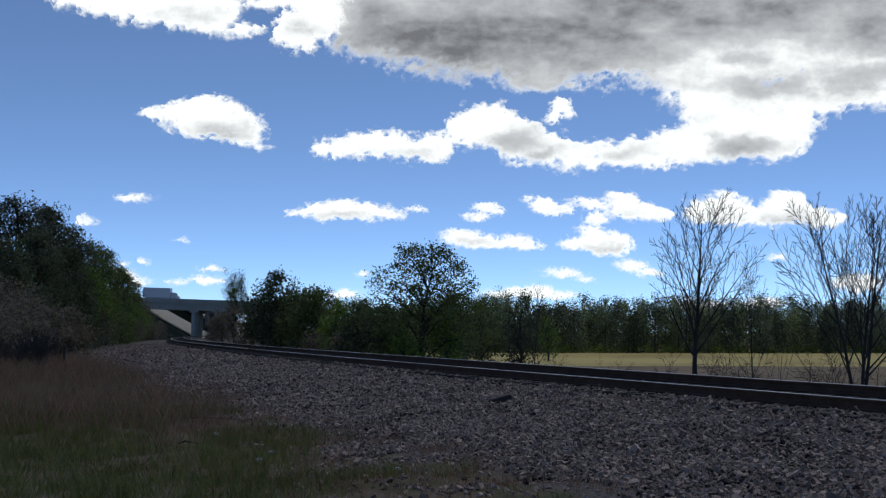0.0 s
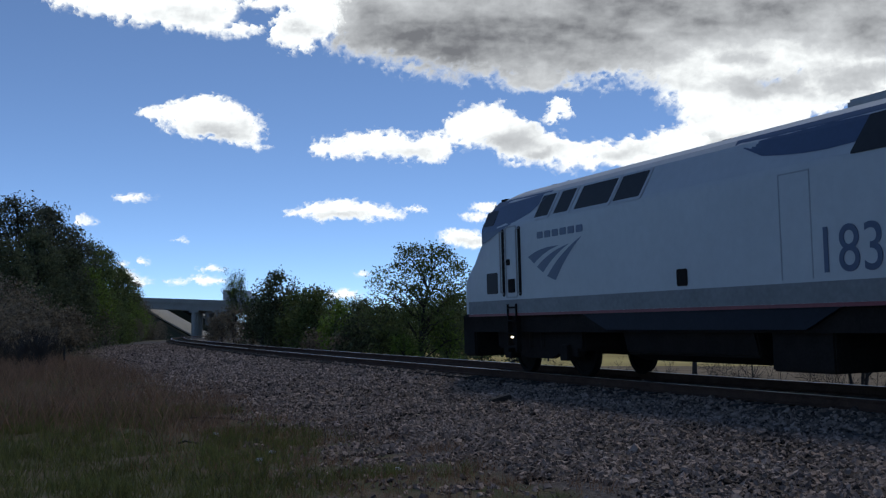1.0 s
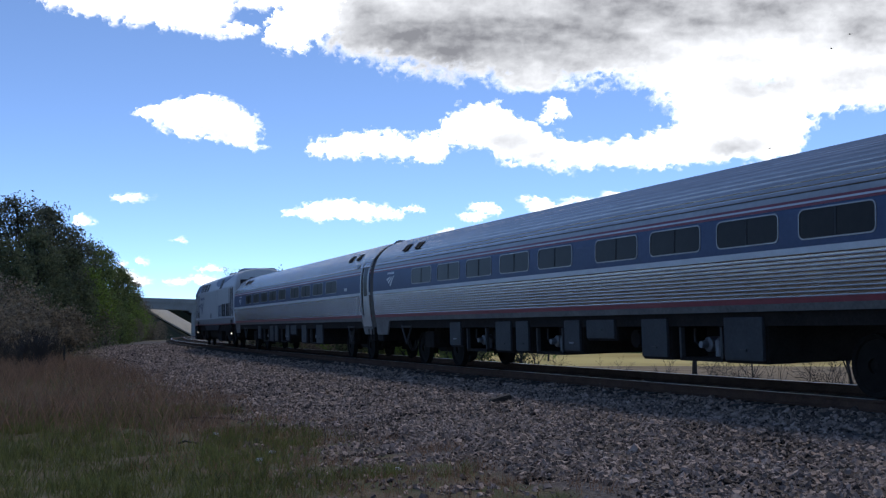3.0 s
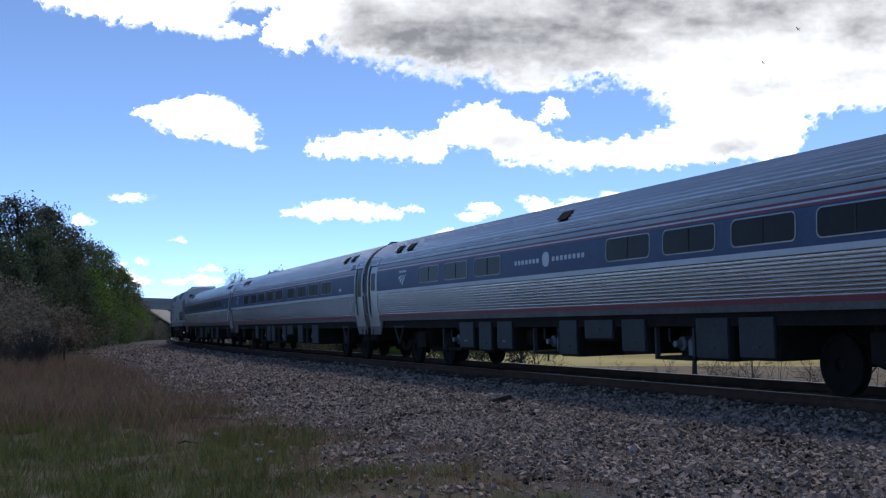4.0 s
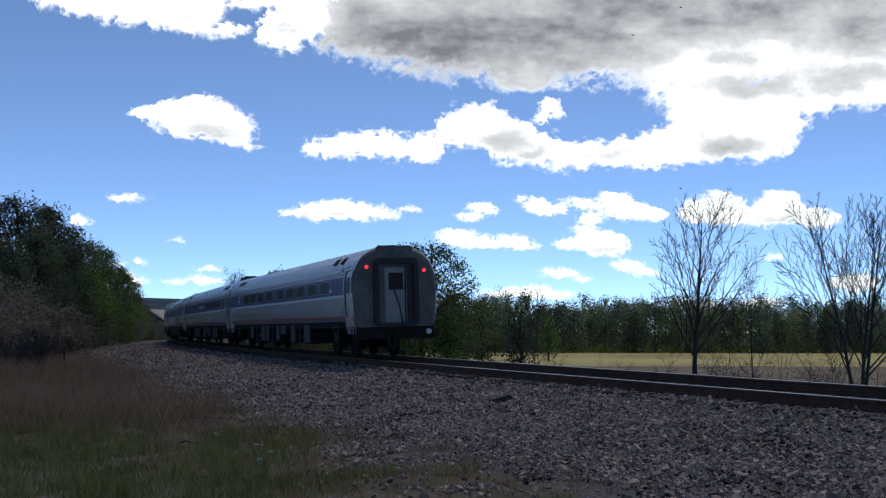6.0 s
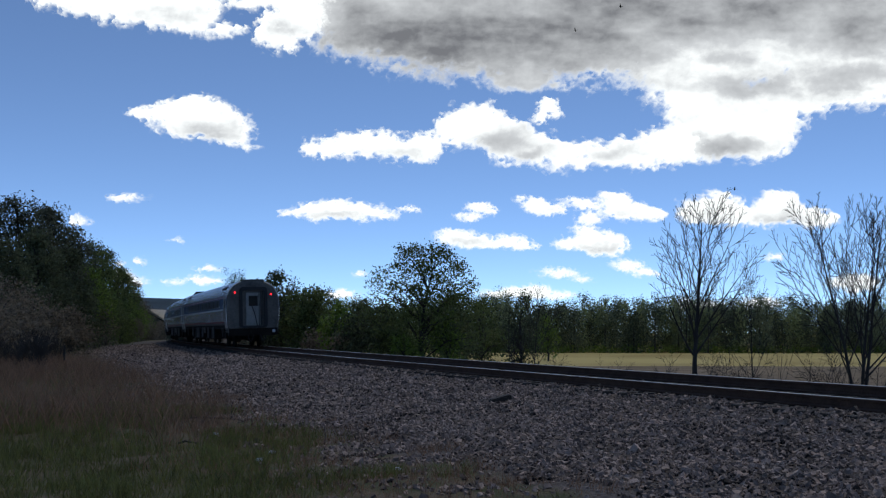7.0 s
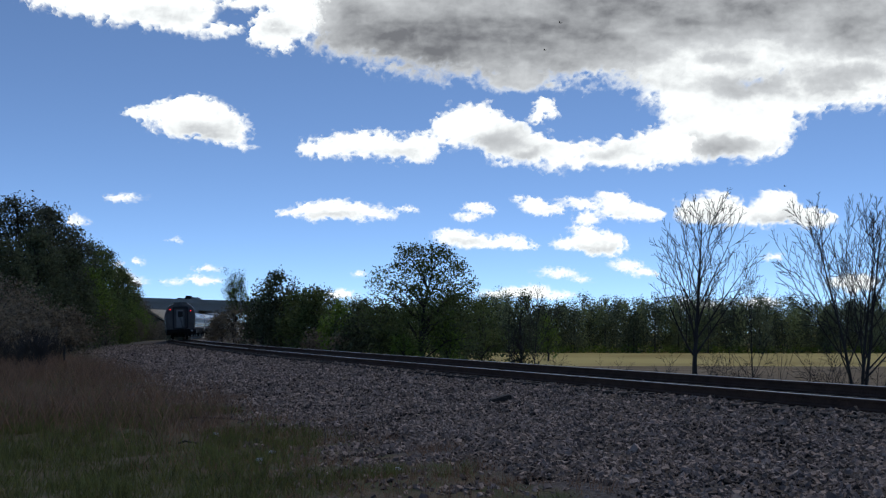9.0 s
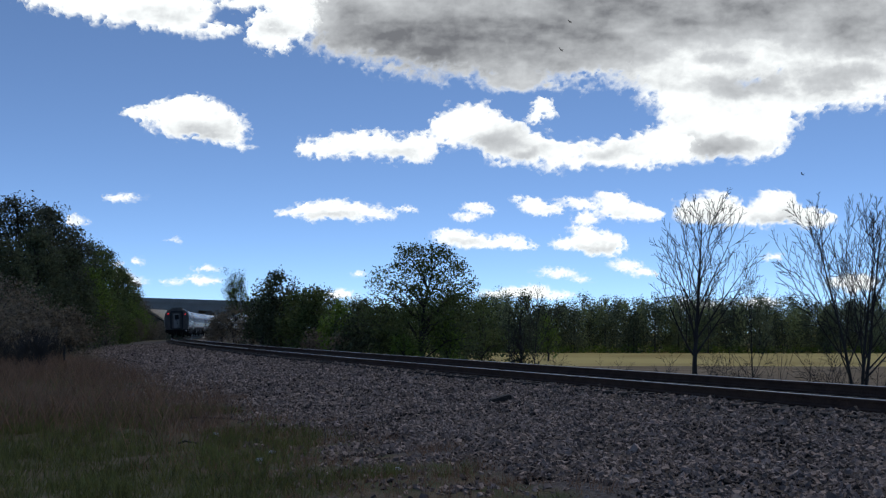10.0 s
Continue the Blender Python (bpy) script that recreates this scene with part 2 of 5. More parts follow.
def fbm(x, y, seed=0, octaves=5, gain=0.5):
    """Smooth value noise over arrays, 0 to 1."""
    total, amp, norm = 0.0, 1.0, 0.0
    for o in range(octaves):
        g = np.random.default_rng(seed * 31 + o).random((256, 256))
        xi, yi = np.floor(x).astype(int), np.floor(y).astype(int)
        fx, fy = x - xi, y - yi
        fx, fy = fx * fx * (3 - 2 * fx), fy * fy * (3 - 2 * fy)
        a, b = g[xi % 256, yi % 256], g[(xi + 1) % 256, yi % 256]
        c, d = g[xi % 256, (yi + 1) % 256], g[(xi + 1) % 256, (yi + 1) % 256]
        total = total + amp * ((a * (1 - fx) + b * fx) * (1 - fy) + (c * (1 - fx) + d * fx) * fy)
        norm, amp, x, y = norm + amp, amp * gain, x * 2.03 + 17.1, y * 2.03 + 5.3
    return total / norm


# ---- the line of the track ----
CANT, GRADE = -0.0624, 0.00118
TS = np.arange(-300.0, 460.0, 0.5)
_k = -0.001171 + 0.000240 * np.clip(TS / 60, 0, 1) - 0.001015 * np.clip((TS - 60) / 60, 0, 1)
_i0 = int(np.argmin(abs(TS)))
TA = np.concatenate([[0], np.cumsum((_k[1:] + _k[:-1]) * 0.25)])
TA = TA - TA[_i0] + 1.96009
TX = np.concatenate([[0], np.cumsum((np.cos(TA[1:]) + np.cos(TA[:-1])) * 0.25)])
TY = np.concatenate([[0], np.cumsum((np.sin(TA[1:]) + np.sin(TA[:-1])) * 0.25)])
TX, TY = TX - TX[_i0] + 5.9774, TY - TY[_i0] + 18.473


def line(s, lat=0.0, h=0.0):
    """The point at s metres along the track, lat to its left and h above the rails."""
    x, y, a = np.interp(s, TS, TX), np.interp(s, TS, TY), np.interp(s, TS, TA)
    w = lat * math.cos(CANT) - h * math.sin(CANT)
    return Vector((x - math.sin(a) * w, y + math.cos(a) * w, lat * math.sin(CANT) + h * math.cos(CANT) + GRADE * s))


def frame_at(s):
    """The pose of a thing on the rails: x forward, y to the left, z up."""
    a = float(np.interp(s, TS, TA))
    return Matrix.Translation(line(s)) @ Euler((CANT, 0, a)).to_matrix().to_4x4()


def offset_of(x, y):
    """How far left of the track points lie, and how far along."""
    lat, along = np.empty(x.size), np.empty(x.size)
    sx, sy, sa, st = TX[::4], TY[::4], TA[::4], TS[::4]
    for i in range(0, x.size, 4000):
        px, py = x.ravel()[i:i + 4000], y.ravel()[i:i + 4000]
        j = np.argmin((px[:, None] - sx) ** 2 + (py[:, None] - sy) ** 2, axis=1)
        dx, dy = px - sx[j], py - sy[j]
        lat[i:i + 4000] = -dx * np.sin(sa[j]) + dy * np.cos(sa[j])
        along[i:i + 4000] = st[j]
    return lat.reshape(x.shape), along.reshape(x.shape)


FIELD_Z = -3.0
PROFILE = [(-16, FIELD_Z), (-13, -2.8), (-5, -0.75), (-3.6, -0.3), (-2.6, -0.19), (-1.5, -0.2), (0.6, -0.25), (1.15, -0.275), (1.6, -0.37), (2.2, -0.43), (8.0, -0.74), (12, -0.74), (30, -0.9)]


def verge(lat, s):
    """Offset from the track, corrected where the ballast narrows beside the camera."""
    return lat + np.interp(s, [-16, -6, 8], [1.6, 0.8, 0.0])


def ground_height(x, y, lat=None):
    if lat is None:
        lat, _ = offset_of(x, y)
    z = np.interp(lat, [p[0] for p in PROFILE], [p[1] for p in PROFILE])
    away = np.clip((np.hypot(x, y) - 130) / 150, 0, 1)
    rough = (fbm(x * 0.9, y * 0.9, 3, 4) - 0.5) * np.interp(lat, [-20, -14, -4, 3, 7.5, 9], [0.1, 0.5, 0.08, 0.1, 0.12, 0.2])
    return z + rough - away * np.where(lat > 12, 0.5, 0.0)


# ---- ground ----
def build_ground():
    xs = np.concatenate([-np.geomspace(3500, 66, 18), np.arange(-64, 34, 0.5), np.geomspace(35, 3500, 26)])
    ys = np.concatenate([-np.geomspace(2000, 6, 12), np.arange(-5, 60, 0.5), np.arange(60, 330, 1.8), np.geomspace(333, 4500, 14)])
    gx, gy = np.meshgrid(xs, ys)
    lat, along = offset_of(gx, gy)
    far = np.hypot(gx, gy) > 420
    lat = np.where(far & (gy > 0), np.where(gx > -60, -200.0, 60.0), lat)
    gz = ground_height(gx, gy, lat)
    n, m = gx.shape
    idx = np.arange(n * m).reshape(n, m)
    f = np.stack([idx[:-1, :-1], idx[:-1, 1:], idx[1:, 1:], idx[1:, :-1]], -1).reshape(-1, 4)
    me = fast_mesh("ground", np.stack([gx, gy, gz], -1).reshape(-1, 3), f, GROUND)
    edge = np.interp(np.where(lat > 0, verge(lat, along), lat), [-6, -4.2, 6.6, 9.4], [0, 1, 1, 0])
    for name, val in (("ballast", edge), ("field", np.interp(lat, [-19, -15], [1, 0])), ("near_field", np.interp(gy, [124, 134], [1, 0]) * np.interp(lat, [-19, -15], [1, 0]))):
        me.attributes.new(name, "FLOAT", "POINT").data.foreach_set("value", val.ravel().astype(np.float32))
    me.polygons.foreach_set("use_smooth", np.ones(len(me.polygons), dtype=bool))
    tagged(new("ground", me), "gravel bed, grassy verge and pale straw field", "ground", kind="structure")


build_ground()

CUBE_F = np.array([(0, 1, 3, 2), (4, 6, 7, 5), (0, 4, 5, 1), (2, 3, 7, 6), (0, 2, 6, 4), (1, 5, 7, 3)])
CUBE_V = np.array([(x, y, z) for x in (-1, 1) for y in (-1, 1) for z in (-1, 1)], dtype=float)


def stones(s0, s1, l0, l1, count, size):
    """Broken stones: crushed boxes, each turned its own way. Returns vertices and faces."""
    s, lat = RNG.uniform(s0, s1, count), RNG.uniform(l0, l1, count)
    a = np.interp(s, TS, TA)
    x = np.interp(s, TS, TX) - np.sin(a) * lat
    y = np.interp(s, TS, TY) + np.cos(a) * lat
    lat_true = lat
    z = ground_height(x, y, lat_true)
    thin = verge(lat_true, s) + (fbm(x * 0.8, y * 0.8, 9, 4) - 0.5) * 4.5
    keep = (thin < 8.0) | (RNG.random(count) < 0.10)
    x, y, z = x[keep], y[keep], z[keep]
    k = len(x)
    r = size * np.exp(RNG.normal(0, 0.33, (k, 1, 1)))
    v = CUBE_V[None] * RNG.uniform(0.55, 1.15, (k, 1, 3)) * r + RNG.normal(0, 0.28, (k, 8, 3)) * r
    q = RNG.normal(size=(k, 4))
    q /= np.linalg.norm(q, axis=1, keepdims=True)
    w, i, j, l = q.T
    rot = np.stack([1 - 2 * (j * j + l * l), 2 * (i * j - l * w), 2 * (i * l + j * w), 2 * (i * j + l * w), 1 - 2 * (i * i + l * l), 2 * (j * l - i * w),
                    2 * (i * l - j * w), 2 * (j * l + i * w), 1 - 2 * (i * i + j * j)], -1).reshape(k, 3, 3)
    v = np.einsum("kij,kpj->kpi", rot, v) + np.stack([x, y, z + size * RNG.uniform(-0.2, 0.8, k)], -1)[:, None]
    return v.reshape(-1, 3), (CUBE_F[None] + 8 * np.arange(k)[:, None, None]).reshape(-1, 4)


def build_ballast():
    sets = [stones(-24, 8, 0.95, 9.5, 88000, 0.0172), stones(8, 40, 0.95, 9.5, 52000, 0.0215), stones(40, 110, 1.25, 9.5, 22000, 0.034), stones(-24, 60, -3.5, 1.2, 16000, 0.024)]
    vs, fs, k = [], [], 0
    for v, f in sets:
        vs.append(v), fs.append(f + k)
        k += len(v)
    me = fast_mesh("ballast_stones", np.concatenate(vs), np.concatenate(fs), STONE)
    me.polygons.foreach_set("use_smooth", np.zeros(len(me.polygons), dtype=bool))
    tagged(new("ballast_stones", me), "grey broken ballast stones heaped beside the track", "ballast", kind="stuff")


build_ballast()


# ---- track ----
def build_track():
    tr = thing("railway_track", "single railway track with rusty rails on dark wooden ties", "railway track", kind="structure")
    prof = [(-0.075, -0.172), (0.075, -0.172), (0.075, -0.158), (0.012, -0.135), (0.01, -0.05), (0.034, -0.038), (0.036, -0.006), (0.03, 0), (-0.03, 0), (-0.036, -0.006), (-0.034, -0.038), (-0.01, -0.05), (-0.012, -0.135), (-0.075, -0.158)]
    steps = list(np.arange(-60, 120, 2.0)) + list(np.arange(120, 420, 5.0))
    for side in (1, -1):
        g = Geo()
        g.loft([[line(s, side * 0.755 + y, h) for y, h in prof] for s in steps])
        r = part("rail", g, RAILSIDE, tr, "rusty steel rail with a polished head")
        g = Geo()
        g.loft([[line(s, side * 0.755 + y, h) for y, h in ((-0.029, 0.0005), (-0.027, 0.003), (0.027, 0.003), (0.029, 0.0005))] for s in steps])
        part("rail_head", g, RAILTOP, r)
    g = Geo().box(-0.115, 0.115, -1.3, 1.3, -0.36, -0.176)
    me = g.mesh("tie", TIE, bevel=0.012)
    rnd = random.Random(5)
    for i in range(290):
        s = -26 + 0.52 * i
        o = new("tie", me)
        o.parent = tr
        o.matrix_world = frame_at(s) @ pose(rnd.uniform(-0.02, 0.02), rnd.uniform(-0.05, 0.05), rnd.uniform(-0.012, 0.004), 0, 0, rnd.uniform(-1.2, 1.2))
    return tr


build_track()


# ---- clouds ----
CLOUD_FAR = 4300.0
CLOUD_KEYS = []


def cloud(seed, blobs, shade=(), label="white fair-weather cumulus cloud", wisp=1.0, thin=0.0):
    """A cloud drifting far off. blobs: x, y, half width, half height on the sky's plane (1568 x 882 across the view) at
    the end; shade: its dark parts, where grey shade is painted.
    """
    b = np.array(blobs, dtype=float)
    pad = 26
    x0, x1 = (b[:, 0] - b[:, 2] * 1.4).min() - pad, (b[:, 0] + b[:, 2] * 1.4).max() + pad
    y0, y1 = (b[:, 1] - b[:, 3] * 1.4).min() - pad, (b[:, 1] + b[:, 3] * 1.4).max() + pad
    step = 2.2 if (x1 - x0) > 400 else 1.3
    gx, gy = np.meshgrid(np.arange(x0, x1, step), np.arange(y0, y1, step))
    big = float(np.clip(b[:, 3].mean() / 30.0, 0.3, 1.0))
    wx = gx + (fbm(gx / (46 * big), gy / (34 * big), seed, 6, 0.6) - 0.5) * 52 * big
    wy = gy + (fbm(gx / (46 * big) + 40, gy / (34 * big), seed + 1, 6, 0.6) - 0.5) * 34 * big
    total, radius = np.zeros(gx.shape), np.zeros(gx.shape)
    for cx, cy, rx, ry in b:
        w = np.exp(-2.2 * (((wx - cx) / rx) ** 2 + ((wy - cy) / ry) ** 2)) + 1e-12
        total, radius = total + w, radius + w * ry
    radius = np.minimum(radius / total, 40)
    d = (1 - np.sqrt(np.maximum(0, -np.log(np.minimum(total, 1)) / 2.2))) * radius
    # cauliflower lumps and torn edges, in the same units as d
    billow = 1 - np.abs(2 * fbm(gx / (24 * big), gy / (19 * big), seed + 2, 6, 0.6) - 1)
    d = d + (billow - 0.82) * 26 * big * wisp + (fbm(gx / 11, gy / 8, seed + 3, 5, 0.68) - 0.5) * 17 * big * wisp
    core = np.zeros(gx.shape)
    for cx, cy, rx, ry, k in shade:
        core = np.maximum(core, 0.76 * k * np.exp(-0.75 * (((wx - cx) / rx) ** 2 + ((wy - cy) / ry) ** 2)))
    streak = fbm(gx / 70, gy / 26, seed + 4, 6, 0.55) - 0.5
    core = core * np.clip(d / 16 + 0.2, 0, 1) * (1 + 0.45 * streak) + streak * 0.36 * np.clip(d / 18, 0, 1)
    edge = np.clip(d / (6 + 13 * big), -1, 1.6 - thin)
    inside = edge > -0.55
    cell = inside[:-1, :-1] | inside[1:, :-1] | inside[:-1, 1:] | inside[1:, 1:]
    use = np.zeros(gx.shape, bool)
    use[:-1, :-1] |= cell
    use[1:, :-1] |= cell
    use[:-1, 1:] |= cell
    use[1:, 1:] |= cell
    num = np.full(gx.shape, -1)
    num[use] = np.arange(use.sum())
    mx, my = float(b[:, 0].mean()), float(b[:, 1].mean())
    k = CLOUD_FAR / 1934.0
    u, v = (gx[use] - mx) * k, -(gy[use] - my) * k
    puff = np.sqrt(np.clip(edge[use] + 0.5, 0, 1)) * (0.8 + 0.5 * fbm(gx[use] / 22, gy[use] / 22, seed + 6, 4)) * 90
    quads = np.stack([num[1:, :-1][cell], num[1:, 1:][cell], num[:-1, 1:][cell], num[:-1, :-1][cell]], -1)
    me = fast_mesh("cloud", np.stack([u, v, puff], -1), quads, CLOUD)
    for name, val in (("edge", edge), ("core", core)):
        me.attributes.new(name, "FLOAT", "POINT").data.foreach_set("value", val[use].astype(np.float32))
    me.polygons.foreach_set("use_smooth", np.ones(len(me.polygons), dtype=bool))
    ob = tagged(new("cloud", me), label, "cloud", "clouds")
    ob.visible_shadow = False
    far = CLOUD_FAR * (1 + 0.01 * (seed % 7))
    drift = -(588 - my) * 0.083 * far / 1934.0
    centre = Vector(((mx - 784) * far / 1934.0 - drift * 0.5, (441 - my) * far / 1934.0, -far))
    me.transform(Matrix.Scale(far / CLOUD_FAR, 4))
    CLOUD_KEYS.append((ob, centre, drift))
    ob.matrix_world = VIEW @ Matrix.Translation(centre)
    return ob


GREY_DECK = "broad cumulus cloud with a dark grey underside"
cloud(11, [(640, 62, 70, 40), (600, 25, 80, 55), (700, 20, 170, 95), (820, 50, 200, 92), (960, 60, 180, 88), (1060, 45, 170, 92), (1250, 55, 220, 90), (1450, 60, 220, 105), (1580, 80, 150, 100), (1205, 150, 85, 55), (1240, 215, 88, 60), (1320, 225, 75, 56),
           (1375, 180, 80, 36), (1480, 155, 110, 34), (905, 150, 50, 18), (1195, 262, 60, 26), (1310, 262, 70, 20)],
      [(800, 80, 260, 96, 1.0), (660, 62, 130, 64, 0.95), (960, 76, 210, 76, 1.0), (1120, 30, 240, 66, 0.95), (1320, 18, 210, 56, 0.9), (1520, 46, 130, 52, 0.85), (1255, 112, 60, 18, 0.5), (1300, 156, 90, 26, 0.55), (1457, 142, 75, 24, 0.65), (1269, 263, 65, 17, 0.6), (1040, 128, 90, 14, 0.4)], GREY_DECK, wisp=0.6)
cloud(13, [(110, 6, 46, 26), (190, 6, 75, 38), (270, 16, 75, 42), (340, 34, 48, 36), (250, -22, 200, 40), (385, 60, 22, 12)], [(300, 36, 60, 14, 0.25)])
cloud(17, [(480, 68, 40, 26), (503, 88, 22, 13), (470, 42, 22, 14), (480, 4, 90, 22), (430, 14, 40, 8), (408, 58, 20, 8), (525, 40, 40, 40)], [(500, 60, 30, 14, 0.25)], wisp=1.25)
cloud(23, [(252, 204, 28, 13), (290, 208, 46, 22), (332, 204, 48, 34), (372, 218, 52, 34), (412, 236, 34, 22), (442, 260, 15, 7), (340, 230, 58, 17)], [(375, 238, 62, 16, 0.38)])
cloud(29, [(570, 265, 34, 22), (620, 262, 56, 25), (690, 265, 58, 22), (738, 262, 40, 26), (665, 254, 46, 18)], [(690, 272, 60, 12, 0.25)])
cloud(31, [(806, 234, 44, 38), (840, 214, 38, 32), (880, 243, 56, 40), (930, 265, 56, 33), (990, 276, 56, 23), (1060, 275, 66, 22), (1125, 268, 64, 28), (1180, 262, 50, 30)],
      [(878, 250, 50, 22, 0.45), (922, 277, 34, 12, 0.4), (1107, 271, 56, 12, 0.3)])
cloud(33, [(955, 194, 22, 16), (944, 214, 16, 11), (972, 206, 12, 9)], wisp=1.3)
cloud(37, [(520, 379, 28, 8), (560, 375, 42, 15), (590, 372, 46, 18), (640, 376, 46, 16), (675, 383, 28, 8)], [(600, 384, 60, 8, 0.3)])
cloud(41, [(724, 372, 20, 6)], wisp=1.5, thin=1.15)
cloud(43, [(226, 352, 30, 8)])
cloud(47, [(145, 391, 18, 10)], wisp=1.8, thin=1.2)
cloud(49, [(317, 426, 12, 4)], wisp=1.3, thin=1.2)
cloud(53, [(845, 368, 28, 11), (825, 385, 28, 8), (862, 376, 15, 7)], wisp=1.25)
cloud(59, [(800, 420, 38, 15), (830, 428, 44, 13), (898, 428, 34, 13), (925, 436, 24, 7), (862, 434, 40, 8)], [(815, 430, 36, 8, 0.35)])
cloud(61, [(935, 362, 24, 13), (965, 372, 32, 12), (913, 351, 12, 6), (1010, 358, 34, 8), (1032, 366, 28, 9)], [(960, 374, 30, 8, 0.25)], wisp=1.2)
cloud(67, [(1080, 362, 32, 22), (1105, 376, 44, 18), (1140, 381, 28, 13), (1035, 388, 25, 12), (1068, 346, 13, 8)], [(1095, 382, 34, 10, 0.3)])
cloud(71, [(1040, 428, 46, 22), (1075, 436, 32, 16), (1000, 432, 30, 13), (1025, 410, 22, 12)], [(1045, 440, 42, 9, 0.4)])
cloud(73, [(1362, 363, 38, 27), (1335, 382, 38, 21), (1400, 382, 46, 21), (1440, 389, 32, 13)], [(1370, 390, 50, 12, 0.4)])
cloud(75, [(1250, 368, 50, 27), (1290, 381, 38, 19), (1212, 376, 24, 16)], [(1255, 384, 44, 12, 0.3)])
cloud(79, [(985, 483, 40, 9), (1026, 494, 22, 5)], thin=0.7)
cloud(83, [(1102, 469, 32, 11), (1130, 482, 28, 9)], [(1118, 480, 24, 6, 0.25)])
cloud(89, [(876, 520, 38, 8), (940, 516, 38, 14), (902, 514, 22, 7), (986, 522, 26, 7)], thin=0.6)
cloud(97, [(1230, 540, 60, 12), (1330, 535, 50, 10), (1500, 500, 44, 18), (1360, 455, 16, 7)], wisp=1.2, thin=0.7)
cloud(101, [(375, 475, 21, 6)])
cloud(103, [(314, 498, 20, 5), (368, 496, 34, 8), (347, 490, 14, 5)], wisp=1.2)
cloud(107, [(222, 485, 22, 12), (246, 498, 24, 9)])
cloud(109, [(254, 462, 13, 6), (221, 466, 8, 3)], wisp=1.4, thin=0.8)
cloud(113, [(640, 485, 16, 5), (606, 520, 30, 9)], wisp=1.3, thin=0.9)


# ---- the train ----
def spline(pts, per=6):
    out = []
    p = [pts[0]] + list(pts) + [pts[-1]]
    for i in range(1, len(p) - 2):
        a, b, c, d = (np.array(q, float) for q in p[i - 1:i + 3])
        for t in np.linspace(0, 1, per, endpoint=False):
            out.append(tuple(0.5 * (2 * b + (c - a) * t + (2 * a - 5 * b + 4 * c - d) * t * t + (3 * b - a - 3 * c + d) * t ** 3)))
    return out + [tuple(pts[-1])]


CAR_PROF = spline([(1.42, 1.10), (1.47, 1.42), (1.51, 1.85), (1.525, 2.3), (1.51, 2.7), (1.44, 3.02), (1.31, 3.3), (1.09, 3.54), (0.78, 3.72), (0.41, 3.83), (0.0, 3.87)])
LOCO_PROF = [(1.5, 1.35), (1.5, 3.38), (1.49, 3.46), (1.30, 4.0), (1.22, 4.1), (0.9, 4.25), (0.4, 4.34), (0.0, 4.36)]


def wide(prof, z):
    zs, ys = [p[1] for p in prof], [p[0] for p in prof]
    return float(np.interp(z, zs, ys))


def wall_strip(prof, z0, z1, out=0.0, flute=0.0, pitch=0.075):
    """The side's cross-section between two heights, set out by out, with rolled flutes."""
    n = max(2, int((z1 - z0) / (pitch / 10 if flute else 0.12)) + 1)
    pts = []
    for z in np.linspace(z0, z1, n):
        e = out + (flute * max(0.0, math.cos(2 * math.pi * (z - z0) / pitch)) ** 1.6 if flute else 0)
        pts.append((wide(prof, z) + e, z))
    return pts


def sweep_side(g, pts, x0, x1, side, thick=0.03):
    ring = [(y, z) for y, z in pts] + [(y - thick, z) for y, z in reversed(pts)]
    return g.loft([[(x, side * y, z) for y, z in ring] for x in (x0, x1)])


def fine(pts, k=8):
    """The outline with each edge cut in k, so that it can follow a curved wall."""
    out = []
    for i, (x, z) in enumerate(pts):
        x1, z1 = pts[(i + 1) % len(pts)]
        m = k if abs(z1 - z) > 0.3 else 1
        out += [(x + (x1 - x) * j / m, z + (z1 - z) * j / m) for j in range(m)]
    return out


def rounded(x0, x1, z0, z1, r, n=4, slant=0.0):
    pts = []
    for cx, cz, a in ((x1 - r, z1 - r, 0), (x0 + r, z1 - r, 90), (x0 + r, z0 + r, 180), (x1 - r, z0 + r, 270)):
        for k in range(n + 1):
            t = radians(a + 90 * k / n)
            x, z = cx + r * math.cos(t), cz + r * math.sin(t)
            pts.append((x + slant * (z - z0), z))
    return pts


def plate(g, prof, pts, side, out, thick=0.02, flat=None):
    """A flat piece laid on the side wall, its outline given along and up. flat: two heights between which it is one plane."""
    if flat:
        w0, w1 = wide(prof, flat[0]), wide(prof, flat[1])
        prof = [(w0 + (w1 - w0) * (z - flat[0]) / (flat[1] - flat[0]), z) for z in (flat[0] - 0.5, flat[1] + 0.5)]
    outer = [(x, side * (wide(prof, z) + out), z) for x, z in pts]
    inner = [(x, side * (wide(prof, z) + out - thick), z) for x, z in pts]
    return g.loft([outer, inner])


def wall_sheet(g, prof, cols, side, out, n=7):
    """A painted field on the side wall: columns of x, lower and upper edge, following the wall's bend."""
    k = len(g.v)
    for x, z0, z1 in cols:
        for i in range(n):
            z = z0 + (z1 - z0) * i / (n - 1)
            g.v.append((x, side * (wide(prof, z) + out), z))
    for c in range(len(cols) - 1):
        for i in range(n - 1):
            a = k + c * n + i
            g.f.append((a, a + 1, a + n + 1, a + n))
    return g


def ring_plate(g, prof, outer, inner, side, out, thick=0.03):
    a = [(x, side * (wide(prof, z) + out), z) for x, z in outer]
    b = [(x, side * (wide(prof, z) + out), z) for x, z in inner]
    c = [(x, side * (wide(prof, z) + out - thick), z) for x, z in inner]
    d = [(x, side * (wide(prof, z) + out - thick), z) for x, z in outer]
    return g.loft([a, b, c, d, a], caps=False)


